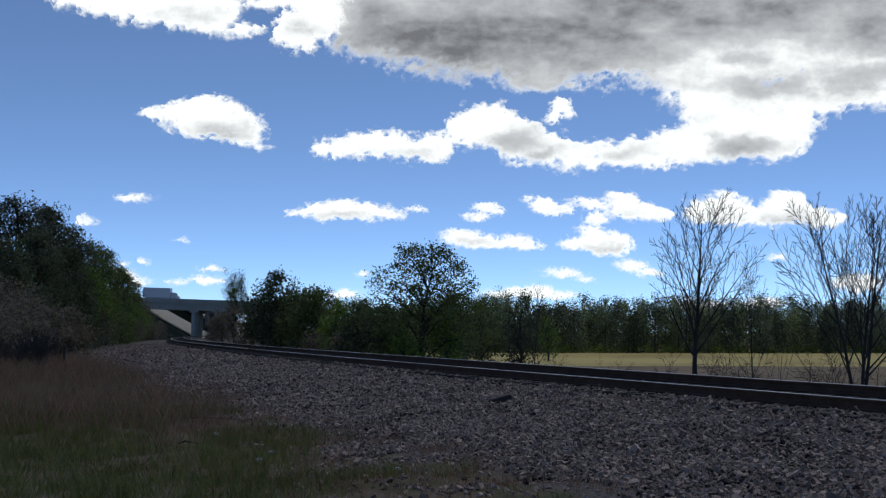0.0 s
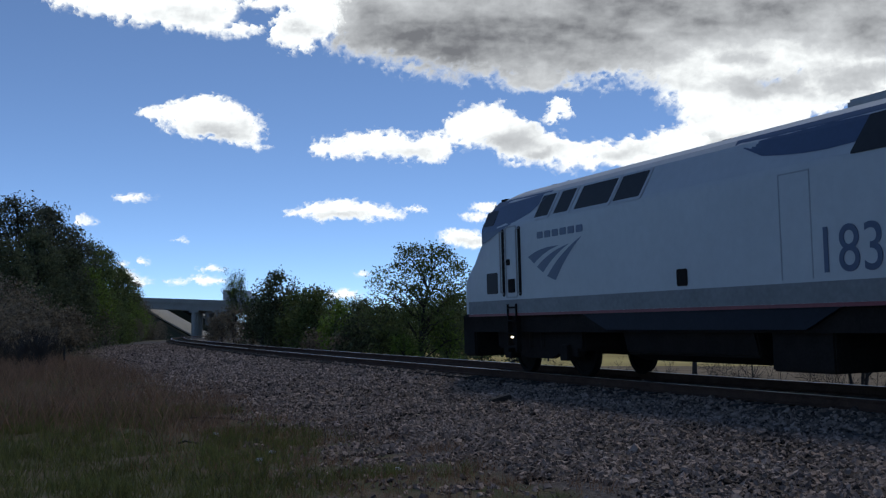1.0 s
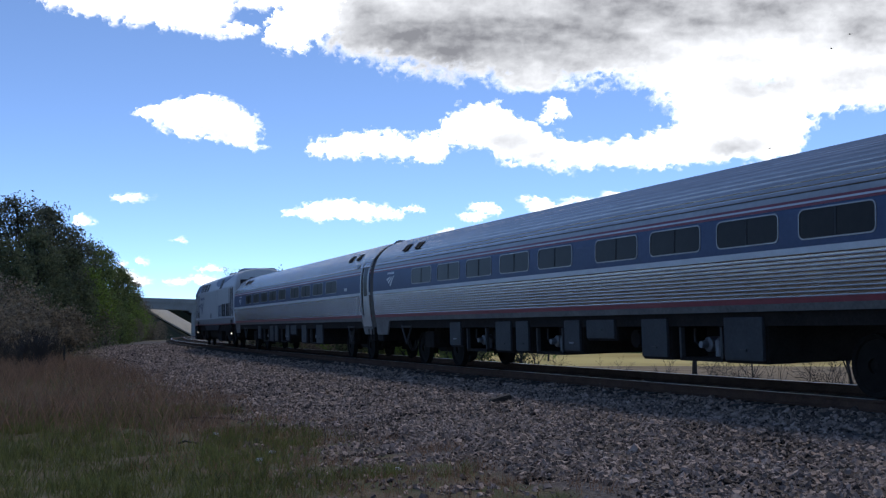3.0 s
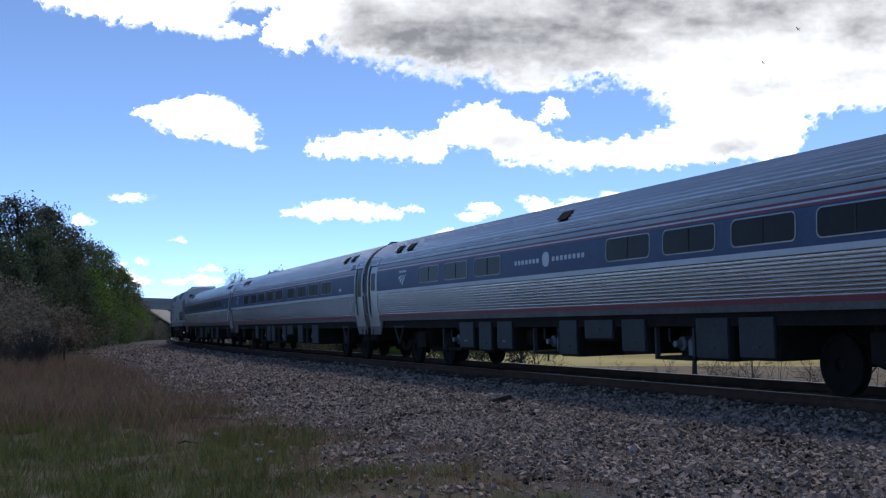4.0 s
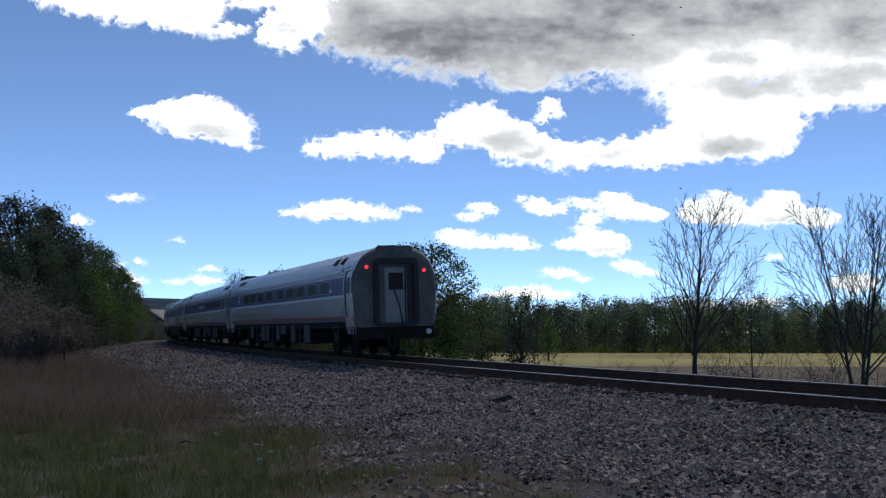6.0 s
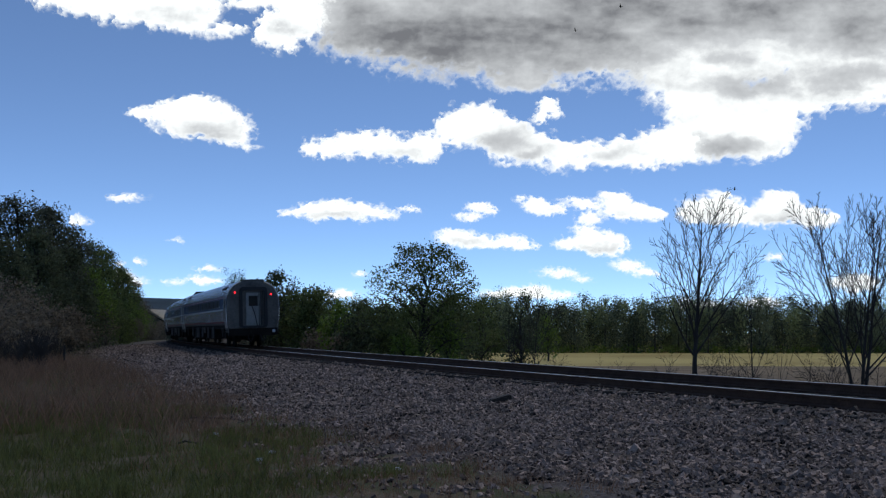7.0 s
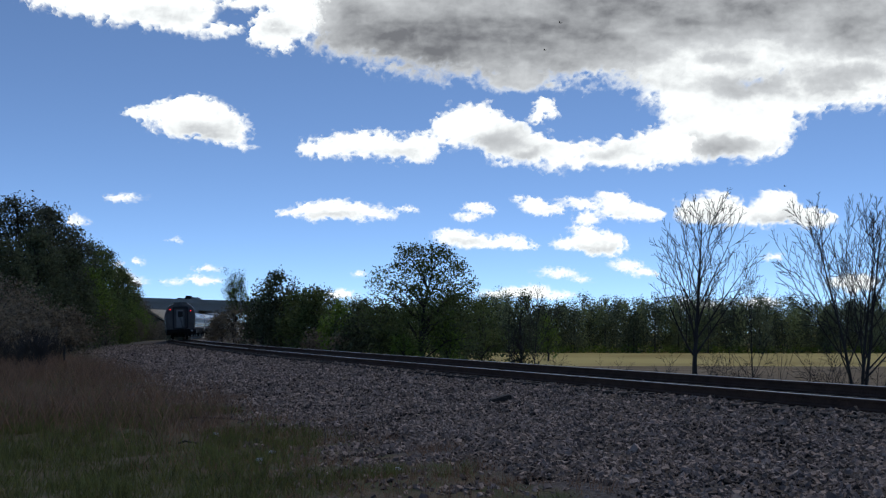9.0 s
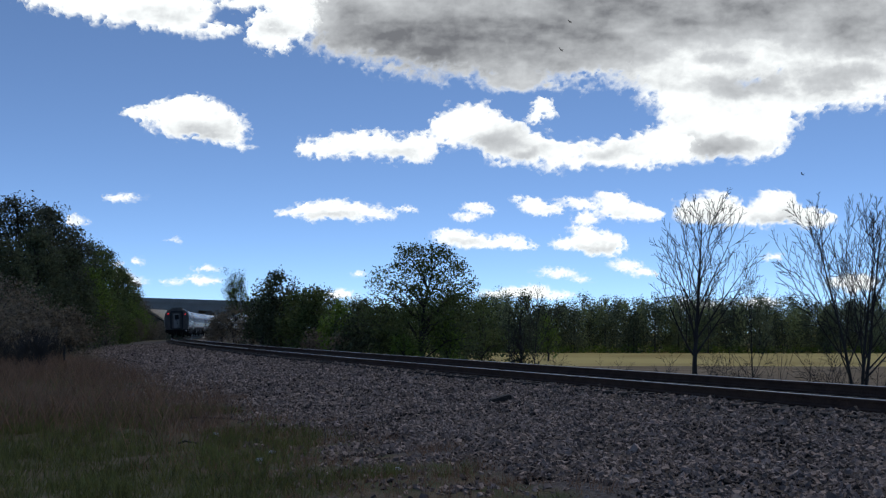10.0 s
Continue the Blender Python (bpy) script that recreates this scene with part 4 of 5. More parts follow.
def locomotive():
    lo = thing("locomotive", "pale grey and blue diesel passenger locomotive", "locomotive")
    base = LOCO_PROF

    def ring(x, roof, hw, bottom=1.35):
        pts = [(y * hw / 1.5, bottom if i == 0 else 1.35 + (z - 1.35) * (roof - 1.35) / (4.36 - 1.35)) for i, (y, z) in enumerate(base)]
        return [(x, y, z) for y, z in pts] + [(x, -y, z) for y, z in reversed(pts[:-1])]

    nose = [(10.35, 2.0, 0.85), (10.22, 2.3, 1.0), (9.75, 2.58, 1.24), (9.3, 2.84, 1.35), (8.75, 3.2, 1.43), (8.45, 3.55, 1.45), (8.0, 4.1, 1.46), (7.75, 4.25, 1.48), (7.3, 4.33, 1.5)]
    g = Geo().loft([ring(-10.35, 4.30, 1.44), ring(-10.25, 4.34, 1.48), ring(-10.1, 4.36, 1.5), ring(6.8, 4.36, 1.5)] + [ring(*q) for q in reversed(nose)])
    part("body", g, LOCO, lo, "pale silver grey locomotive body", bevel=0.02)
    P = LOCO_PROF
    for side in (1, -1):
        part("lower_band", plate(Geo(), P, [(-10.2, 1.39), (9.0, 1.39), (9.0, 1.7), (-10.2, 1.7)], side, 0.004, 0.01), LOWBAND, lo, "mid grey lower band")
        part("red_stripe", sweep_side(Geo(), [(1.508, 1.33), (1.508, 1.388)], -10.2, 9.0, side, 0.04), RED, lo, "thin dark red stripe")
        part("skirt", Geo().prism([(-4.1, side * 1.47, 1.35), (-3.3, side * 1.47, 1.0), (2.4, side * 1.47, 1.0), (3.4, side * 1.47, 1.35)], (0, -side * 0.06, 0)), SKIRT, lo, "dark blue-grey sloping side skirt")
        part("cab_flash", wall_sheet(Geo(), P, [(4.75, 4.0, 4.04), (5.6, 3.62, 4.05), (6.6, 3.42, 4.06), (7.55, 3.2, 4.06), (7.85, 3.13, 3.85), (8.1, 3.08, 3.55)], side, 0.006), LOCOBLUE, lo, "dark blue cab flash")
        part("roof_flash", wall_sheet(Geo(), P, [(-1.6, 4.02, 4.1)] + [(-2.4 - 0.5 * i, 3.72 - 0.12 * math.sin(math.pi * min(1.0, i / 6)) if i < 7 else 3.72 + 0.37 * ((i - 6) / 8) ** 1.5, 4.1) for i in range(15)], side, 0.006), LOCOBLUE, lo, "dark blue roof-line flash")
        part("cab_window", plate(Geo(), P, rounded(7.45, 8.05, 3.5, 3.86, 0.04, 2, -0.2), side, 0.012, 0.02), GLASS, lo, "cab side window")
        for x0, x1 in ((4.67, 5.31), (3.78, 4.42), (2.14, 3.52), (1.03, 1.98)):
            gr = part("radiator_window", plate(Geo(), P, rounded(x0, x1, 3.48, 3.95, 0.02, 1, -0.4), side, 0.006, 0.02), GRILLE, lo, "black louvred panel")
            part("panel_frame", ring_plate(Geo(), P, rounded(x0 - 0.06, x1 + 0.06, 3.43, 3.99, 0.03, 1, -0.4), rounded(x0, x1, 3.48, 3.95, 0.02, 1, -0.4), side, 0.014, 0.03), LOCO, gr)
        part("radiator_window", plate(Geo(), P, rounded(-5.3, -4.4, 3.45, 3.98, 0.02, 1, -0.45), side, 0.02, 0.02), GRILLE, lo, "black louvred panel")
        for x0, x1 in ((-6.92, -5.27), (-8.83, -7.1)):
            gr = part("air_intake", plate(Geo(), P, rounded(x0, x1, 1.8, 2.52, 0.03, 1), side, 0.006, 0.02), GRILLE, lo, "large black air intake grille")
            part("intake_frame", ring_plate(Geo(), P, rounded(x0 - 0.05, x1 + 0.05, 1.75, 2.57, 0.03, 1), rounded(x0, x1, 1.8, 2.52, 0.03, 1), side, 0.02, 0.04), LOCO, gr)
            part("intake_bar", plate(Geo(), P, [((x0 + x1) / 2 - 0.02, 1.8), ((x0 + x1) / 2 + 0.02, 1.8), ((x0 + x1) / 2 + 0.02, 2.52), ((x0 + x1) / 2 - 0.02, 2.52)], side, 0.018, 0.03), LOCOGREY, gr)
            for k in range(9):
                z = 1.83 + 0.077 * k
                part("louvre", plate(Geo(), P, [(x0 + 0.02, z), (x1 - 0.02, z), (x1 - 0.02, z + 0.025), (x0 + 0.02, z + 0.025)], side, 0.012, 0.02), DARK, gr)
        for xd in (6.5, -9.4):
            d = part("side_door", ring_plate(Geo(), P, rounded(xd - 0.3, xd + 0.3, 1.74, 3.4, 0.05, 2), rounded(xd - 0.27, xd + 0.27, 1.77, 3.37, 0.05, 2), side, 0.012, 0.02), LOCOGREY, lo, "narrow access door")
            if xd < 0:
                part("door_window", plate(Geo(), P, rounded(xd - 0.2, xd + 0.2, 2.68, 3.3, 0.06, 2), side, 0.012, 0.02), GLASS, d)
            part("latch", plate(Geo(), P, rounded(xd + 0.08, xd + 0.24, 2.5, 2.64, 0.02, 1), side, 0.02, 0.02), DARK, d)
            part("foothold", plate(Geo(), P, rounded(xd - 0.16, xd + 0.18, 1.86, 2.18, 0.02, 1), side, 0.016, 0.02), DARK, d)
            for dx in (-0.43, 0.43):
                part("handrail", Geo().tube([(xd + dx, side * 1.5, 1.84), (xd + dx, side * 1.58, 1.88), (xd + dx, side * 1.58, 3.28), (xd + dx, side * 1.5, 3.32)], 0.02, 6), STEEL_PLAIN, lo, "steel grab rail")
                part("rail_recess", plate(Geo(), P, rounded(xd + dx - 0.07, xd + dx + 0.07, 1.78, 3.36, 0.04, 2), side, 0.006, 0.01), DARK, lo)
            for z in (1.5, 1.2, 0.9, 0.6):
                part("step", Geo().box(xd - 0.22, xd + 0.22, min(side * 1.4, side * 1.54), max(side * 1.4, side * 1.54), z, z + 0.04), DARK, lo)
            for dx in (-0.22, 0.22):
                part("step_side", Geo().box(xd + dx - 0.02, xd + dx + 0.02, min(side * 1.42, side * 1.54), max(side * 1.42, side * 1.54), 0.5, 1.6), DARK, lo)
            part("step_lamp", Geo().tube([(xd, side * 1.5, 0.84), (xd, side * 1.56, 0.84)], 0.022, 10), STEPLIGHT, lo, "small lit step lamp")
        part("nose_vent", plate(Geo(), P, rounded(7.26, 7.88, 1.86, 2.36, 0.03, 1), side, 0.006, 0.02), GRILLE, lo, "black square vent")
        part("fuel_port", plate(Geo(), P, rounded(-0.42, -0.1, 1.76, 2.06, 0.03, 1), side, 0.008, 0.02), DARK, lo)
        for xs in (-2.88, -3.56):
            part("panel_seam", plate(Geo(), P, [(xs, 1.75), (xs + 0.025, 1.75), (xs + 0.025, 3.36), (xs, 3.36)], side, 0.004, 0.01), LOCOGREY, lo)
        part("panel_seam", plate(Geo(), P, [(-3.56, 3.335), (-2.855, 3.335), (-2.855, 3.36), (-3.56, 3.36)], side, 0.004, 0.01), LOCOGREY, lo)
        part("emblem", swoosh(Geo(), P, 4.4, 2.06, 2.45, 0.86, side, 0.006, -1), LOCOBLUE, lo, "dark blue three-band travel emblem")
        g = Geo()
        for k in range(6):
            plate(g, P, rounded(3.15 + k * 0.35, 3.42 + k * 0.35, 3.0, 3.15, 0.02, 1), side, 0.006, 0.006)
        part("lettering_bars", g, LOCOBLUE, lo)
        cu = bpy.data.curves.new("fleet_number", "FONT")
        cu.body, cu.size, cu.extrude, cu.align_x, cu.align_y = "183", 0.96, 0.004, "CENTER", "BOTTOM"
        tmp = bpy.data.objects.new("fleet_number", cu)
        scene.collection.objects.link(tmp)
        me = bpy.data.meshes.new_from_object(tmp.evaluated_get(bpy.context.evaluated_depsgraph_get()))
        bpy.data.objects.remove(tmp)
        me.transform(Matrix.Diagonal((0.96, 1, 1, 1)))
        me.materials.clear()
        me.materials.append(LOCOBLUE)
        num = new("fleet_number", me)
        num.parent = lo
        num.matrix_local = pose(-4.3, side * 1.506, 1.63, 90, 0, 180 if side > 0 else 0)
        tagged(num, "large dark blue painted number 183")
    # windscreen, roof and underside
    part("windscreen", Geo().prism([(8.46, -1.15, 3.5), (8.46, 1.15, 3.5), (8.06, 1.1, 4.02), (8.06, -1.1, 4.02)], (0.06, 0, 0.04)), GLASS, lo, "dark cab windscreen")
    part("visor", Geo().box(7.7, 7.98, -1.0, 1.0, 4.12, 4.18), DARK, lo)
    part("anticlimber", Geo().prism([(9.6, -1.3, 0.35), (10.5, -0.6, 0.35), (10.5, 0.6, 0.35), (9.6, 1.3, 0.35)], (0, 0, 1.0)), DARK, lo, "black front pilot", bevel=0.03)
    part("pilot_skirt", Geo().box(8.9, 9.65, -1.4, 1.4, 0.35, 1.4), DARK, lo, bevel=0.05)
    for x0, x1, w, z in ((-4.6, -3.6, 0.8, 4.4), (-9.9, -7.9, 0.9, 4.385)):
        part("roof_hatch", Geo().box(x0, x1, -w, w, 4.2, z), LOCOGREY, lo, "grey roof hatch", bevel=0.05)
    for x in (6.9, 6.2, 0.2):
        part("roof_aerial", Geo().box(x - 0.14, x + 0.14, -0.12, 0.12, 4.34, 4.46), DARK, lo, bevel=0.02)
    part("end_vent", Geo().box(-10.42, -10.3, 0.75, 1.15, 3.35, 3.75), GRILLE, lo)
    part("end_vent", Geo().box(-10.42, -10.3, 0.75, 1.2, 2.2, 2.8), GRILLE, lo)
    part("gangway", Geo().box(-10.6, -10.3, -0.7, 0.7, 1.1, 3.2), RUBBER, lo, bevel=0.05)
    part("underframe", Geo().box(-10.3, 9.6, -1.4, 1.4, 0.95, 1.36), DARK, lo)
    part("fuel_tank", Geo().prism([(-1.9, -1.3, 1.0), (-1.9, -1.2, 0.55), (-1.9, -0.8, 0.4), (-1.9, 0.8, 0.4), (-1.9, 1.2, 0.55), (-1.9, 1.3, 1.0)], (4.0, 0, 0)), DARK, lo, "black fuel tank", bevel=0.03)
    part("battery_box", Geo().box(-3.7, -2.3, -1.3, 1.3, 0.35, 1.1), DARK, lo, bevel=0.03)
    part("coupler", Geo().box(-10.9, -10.2, -0.15, 0.15, 0.7, 1.0), DARK, lo, bevel=0.03)
    for x in (-6.7, 5.9):
        bogie(lo, x, 2.75, 0.51)
        part("traction_gear", Geo().box(x - 2.1, x + 2.1, -1.2, 1.2, 0.55, 1.3), DARK, lo, bevel=0.05)
    return lo


PLAIN_WINDOWS = (8.52, 6.52, 4.53, 2.52, 0.52, -1.98, -3.95, -5.95, -7.95)
LAST_WINDOWS = (7.32, 5.36, 3.38, 1.36, -1.12, -3.16, -5.13, -7.12, -9.07)
CAFE_WINDOWS = (7.3, 5.35, 3.35, -3.07, -5.05, -7.02, -9.02)
TRAIN = [(locomotive(), 4 * 25.98 + 10.5), (passenger_car(False, PLAIN_WINDOWS, 10.85), 3.5 * 25.98), (passenger_car(False, PLAIN_WINDOWS, 11.1), 2.5 * 25.98),
         (passenger_car(True, CAFE_WINDOWS, 9.4, True), 1.5 * 25.98), (passenger_car(True, LAST_WINDOWS, 9.4, False, True), 0.5 * 25.98)]
for coach, lab in zip([t[0] for t in TRAIN[1:]], ("leading stainless steel coach with one vestibule door", "stainless steel coach with a blue window band", "stainless steel cafe coach with pale lettering", "last stainless steel coach with red tail lamps")):
    tagged(coach, lab)


def train_rows(centre):
    """The pose of a car whose middle runs centre metres ahead of the train's end."""
    rows = []
    for i in range(41):
        t = i * 0.25
        s = 6.908 + 26.652 * (t - 5.5) + centre
        a, b = line(s - 9.07), line(s + 9.07)
        m = frame_at(s)
        d = b - a
        m = Matrix.Translation((a + b) / 2) @ Euler((-0.03, -math.atan2(d.z, math.hypot(d.x, d.y)), math.atan2(d.y, d.x))).to_matrix().to_4x4()
        rows.append((t, m))
    return rows


# ---- trees and grass ----
def place(px, depth):
    """A spot on the ground in the view's column px at that depth."""
    x = (px - 784) / 1934.0 * depth
    return Vector((x, depth, float(ground_height(np.array([x]), np.array([depth]))[0]) - 0.05))


def top_at(py, depth):
    return 0.909 + (588.5 - py) / 1934.0 * depth


def grow(g, tips, p, d, length, r, level, rnd, spread, lift, kids, fine=0.006):
    """A limb and all that springs from it."""
    n = 6 if level < 2 else 4
    pts, rad, p, d = [p.copy()], [r], p.copy(), d.normalized()
    for i in range(n):
        d = (d + Vector((rnd.gauss(0, 0.09), rnd.gauss(0, 0.09), rnd.gauss(0, 0.05) + lift))).normalized()
        p = p + d * (length / n)
        pts.append(p.copy())
        rad.append(max(fine, r * (1 - 0.75 * (i + 1) / n)))
    (g[0] if isinstance(g, tuple) else g).tube(pts, rad, 7 if level == 0 else (5 if level == 1 else 3), caps=False)
    if level >= len(kids):
        tips.append((pts[-1], d))
        tips.append((pts[-2], d))
        return
    for k in range(kids[level]):
        u = rnd.uniform(0.28 if level else 0.3, 1.0) if k else 1.0
        i = min(n - 1, int(u * n))
        q = pts[i].lerp(pts[i + 1], u * n - i if u * n - i <= 1 else 1)
        axis = pts[i + 1] - pts[i]
        side = axis.cross(Vector((rnd.gauss(0, 1), rnd.gauss(0, 1), rnd.gauss(0, 1)))).normalized()
        ang = spread if k else 0.2
        nd = (axis.normalized() * math.cos(ang) + side * math.sin(ang)).normalized()
        grow(g if not isinstance(g, tuple) else (g[1], g[1]), tips, q, nd, length * rnd.uniform(0.38, 0.62) * (1.12 - 0.35 * u), max(fine, rad[i] * 0.55), level + 1, rnd, spread, lift, kids, fine)


def leaf_arrays(points, per, scatter, size, rng, flat=0.0):
    """Small pointed leaves round the points."""
    pts = np.repeat(np.asarray(points, float), per, axis=0)
    k = len(pts)
    c = pts + rng.normal(0, 1, (k, 3)) * scatter
    u = rng.normal(size=(k, 3))
    u[:, 2] *= 1 - flat
    u /= np.linalg.norm(u, axis=1, keepdims=True)
    w = np.cross(u, rng.normal(size=(k, 3)))
    w /= np.linalg.norm(w, axis=1, keepdims=True)
    s = size * rng.uniform(0.6, 1.4, (k, 1))
    v = np.stack([c - u * s, c + w * s * 0.45, c + u * s, c - w * s * 0.45], 1).reshape(-1, 3)
    return v, np.arange(4 * k).reshape(-1, 4)


def limb(g, p, d, length, r, level, rnd, counts, up, fine, phase=0.0):
    """A branch that curves upward, with side branches all along, shorter toward its tip. g: meshes for the stem and for the rest."""
    n = 7 if level < 2 else 4
    pts, rad, p, d = [p.copy()], [r], p.copy(), d.normalized()
    for i in range(n):
        d = (d + Vector((rnd.gauss(0, 0.045), rnd.gauss(0, 0.045), up * ((0.06 if level == 1 else 0.07) if level else 0.0)))).normalized()
        p = p + d * (length / n)
        pts.append(p.copy())
        rad.append(max(fine, r * (1 - 0.86 * ((i + 1) / n) ** 0.8)))
    g[0 if level == 0 else 1].tube(pts, rad, (8, 6, 4, 3)[min(level, 3)], caps=False)
    if level >= len(counts):
        return
    for k in range(counts[level]):
        lo = 0.3 if level == 0 else 0.16
        u = lo + (0.97 - lo) * ((k + rnd.random() * 0.8) / counts[level]) ** (1.35 if level == 0 else 1.0)
        i = min(n - 1, int(u * n))
        q = pts[i].lerp(pts[i + 1], u * n - i)
        axis = (pts[i + 1] - pts[i]).normalized()
        ref = axis.cross(Vector((0, 1, 0)) if abs(axis.y) < 0.9 else Vector((1, 0, 0))).normalized()
        turn = phase + 2.4 * k + rnd.uniform(-0.4, 0.4)
        side = ref * math.cos(turn) + axis.cross(ref) * math.sin(turn)
        ang = rnd.uniform(0.72, 0.95) - 0.36 * u if level == 0 else rnd.uniform(0.5, 0.8)
        child = (axis * math.cos(ang) + side * math.sin(ang)).normalized()
        reach = (0.8 - 0.58 * u) if level == 0 else (0.58 - 0.38 * u)
        radius = max(fine, (r * (1 - 0.8 * u ** 0.8)) * (0.5 if level == 0 else 0.6))
        limb(g, q, child, length * reach * rnd.uniform(0.75, 1.15), radius, level + 1, rnd, counts, up, fine, rnd.uniform(0, 6))


def bare_tree(px, depth, top, spread, kids, seed, label, lean=0.0, r=0.13, stems=1, name="bare_tree", fine=0.006, leaf=None, group="", sink=0.0, lift=0.05, leafs=(2, 0.12, 0.05), half=0.0, fan=False, splay=0.22):
    rnd = random.Random(seed)
    at = place(px, depth)
    h = top_at(top, depth) - at.z
    ob = thing(name, label, "tree", Matrix.Translation(at), group)
    g, br, tips = Geo(), Geo(), []
    for k in range(stems):
        d = Vector((lean + rnd.gauss(0, 0.22 if stems > 1 else 0.02), rnd.gauss(0, 0.15 if stems > 1 else 0.02), 1))
        if fan:
            a = 2 * math.pi * k / stems + 0.6
            d = Vector((lean + (splay * math.cos(a) if stems > 1 else 0), splay * math.sin(a) if stems > 1 else 0, 1))
            limb((g, br), Vector((0.03 * math.cos(a), 0.03 * math.sin(a), 0)) * (stems > 1), d, h * (0.95 if k == 0 else rnd.uniform(0.8, 0.95)), r, 0, rnd, kids, 1.0, fine, k)
            continue
        grow((g, br), tips, Vector((rnd.gauss(0, 0.12) * (stems > 1), rnd.gauss(0, 0.12) * (stems > 1), 0)), d, h * (0.95 if k == 0 else rnd.uniform(0.6, 0.9)), r if k == 0 else r * 0.7, 0, rnd, spread, lift, kids, fine)
    # fit the crown to its true height and spread
    vv = np.array(g.v + br.v)
    kz = h / vv[:, 2].max()
    wide_now = np.quantile(np.abs(vv[:, 0] - lean * vv[:, 2] * kz), 0.985)
    kx = (half / wide_now) if half else kz
    for q in (g, br):
        q.v = [(x * (1 + (kx - 1) * min(1, z * kz / (0.3 * h))), y * (1 + (kx - 1) * min(1, z * kz / (0.3 * h))), z * kz) for x, y, z in q.v]
    tips = [(Vector((p.x * kx, p.y * kx, p.z * kz)), d) for p, d in tips]
    part("trunk", g, BARK, ob)
    tagged(part("crown" if leaf is None else "limbwork", br, BARK, ob, "fine bare branches" if leaf is None else ""), kind="stuff")
    if leaf is not None:
        rng = np.random.default_rng(seed)
        v, f = leaf_arrays([t[0] for t in tips], *leafs, rng)
        o = new("crown", fast_mesh("crown", v, f, leaf))
        o.parent = ob
        tagged(o, kind="stuff")
    return ob


def leafy_tree(px, depth, top, half, material, seed, label, low=0.12, clumps=120, per=26, size=0.13, scatter=0.28, name="tree", cone=0.0, group="", twigs=True):
    """A crown of many leaf clumps round a trunk with limbs. half: its half width in metres; low: where the crown begins."""
    rng = np.random.default_rng(seed)
    rnd = random.Random(seed)
    at = place(px, depth)
    h = top_at(top, depth) - at.z
    ob = thing(name, label, "tree" if h > 3 else "bush", Matrix.Translation(at), group)
    pts = []
    lobes = [(rng.normal(0, 0.38, 2) * half, rng.uniform(low + 0.2, 0.86)) for _ in range(9)]
    while len(pts) < clumps:
        (ox, oy), lz = lobes[rng.integers(len(lobes))]
        z = np.clip(rng.normal(lz, 0.2), low, 1.0)
        w = math.sqrt(max(0.03, 1 - ((z - 0.45) / 0.58) ** 2)) if not cone else (1.05 - z) ** cone
        a, q = rng.uniform(0, 2 * math.pi), math.sqrt(rng.random()) * w * half * 0.8
        x, y = ox * (1 - 0.5 * z) + q * math.cos(a), oy * (1 - 0.5 * z) + q * math.sin(a)
        m = math.hypot(x, y)
        lim = half * w * (1 + 0.25 * math.sin(3 * a + seed) * rng.random())
        if m > lim:
            x, y = x * lim / m, y * lim / m
        pts.append((x, y, z * h * 0.97))
    g = Geo()
    for k in range(1 if twigs else 0):
        trunk = [Vector((rnd.gauss(0, 0.03) * i, rnd.gauss(0, 0.03) * i, h * 0.8 * i / 6)) for i in range(7)]
        rr = max(0.05, 0.022 * h)
        g.tube(trunk, [rr * (1.15 - 0.15 * i) for i in range(7)], 7, caps=False)
        for p in pts[::max(1, clumps // 26)]:
            i = min(5, max(1, int(p[2] / h * 5.5)))
            b = trunk[i]
            mid = b.lerp(Vector(p), 0.5) + Vector((0, 0, 0.06 * h))
            g.tube([b, mid, Vector(p)], [rr * 0.35, rr * 0.22, 0.012], 4, caps=False)
        part("trunk", g, BARK, ob)
    v, f = leaf_arrays(pts, per, scatter, size, rng)
    v[:, 2] = np.maximum(v[:, 2], 0.02)
    o = new("crown", fast_mesh("crown", v, f, material))
    o.parent = ob
    tagged(o, kind="stuff")
    return ob


# far side of the line
bare_tree(1228, 38, 332, 0.7, (19, 7, 4), 4, "bare spring tree with fine upswept twigs", r=0.15, half=2.2, fine=0.0095, fan=True)
bare_tree(1516, 33, 330, 0.6, (11, 7, 4), 9, "bare many-stemmed tree with fine twigs", r=0.1, stems=3, half=2.4, fine=0.009, fan=True, splay=0.12)
bare_tree(1600, 34, 285, 0.6, (16, 8, 4), 15, "bare spring tree at the field's edge", r=0.12, half=1.6, fine=0.0075, fan=True)
bare_tree(1330, 37, 455, 0.6, (14, 6, 3), 21, "slender bare sapling by the field", r=0.05, name="sapling", half=1.1, fine=0.006, fan=True)
bare_tree(1372, 37, 540, 0.5, (12, 4), 22, "slender bare sapling by the field", r=0.045, name="sapling", half=0.6, fine=0.006, fan=True)
bare_tree(943, 52, 500, 0.6, (12, 7, 3), 25, "small dark bare tree by the field", r=0.08, name="sapling", half=1.2, fine=0.01)
bare_tree(905, 52, 560, 0.6, (8, 5), 26, "low bare shrub by the field", r=0.04, stems=3, name="shrub")
for i, (px, d, top) in enumerate([(1260, 34, 596), (1300, 35, 606), (1180, 40, 618), (1440, 33, 590), (1480, 32, 600), (1550, 31, 590), (1340, 34, 612), (1010, 50, 620), (860, 55, 610), (970, 52, 616), (1090, 46, 622)]):
    bare_tree(px, d, top, 0.75, (8, 5), 40 + i, "low tangled bare bramble", r=0.03, stems=4, name="bramble", group="brambles along the embankment", lift=0.0)
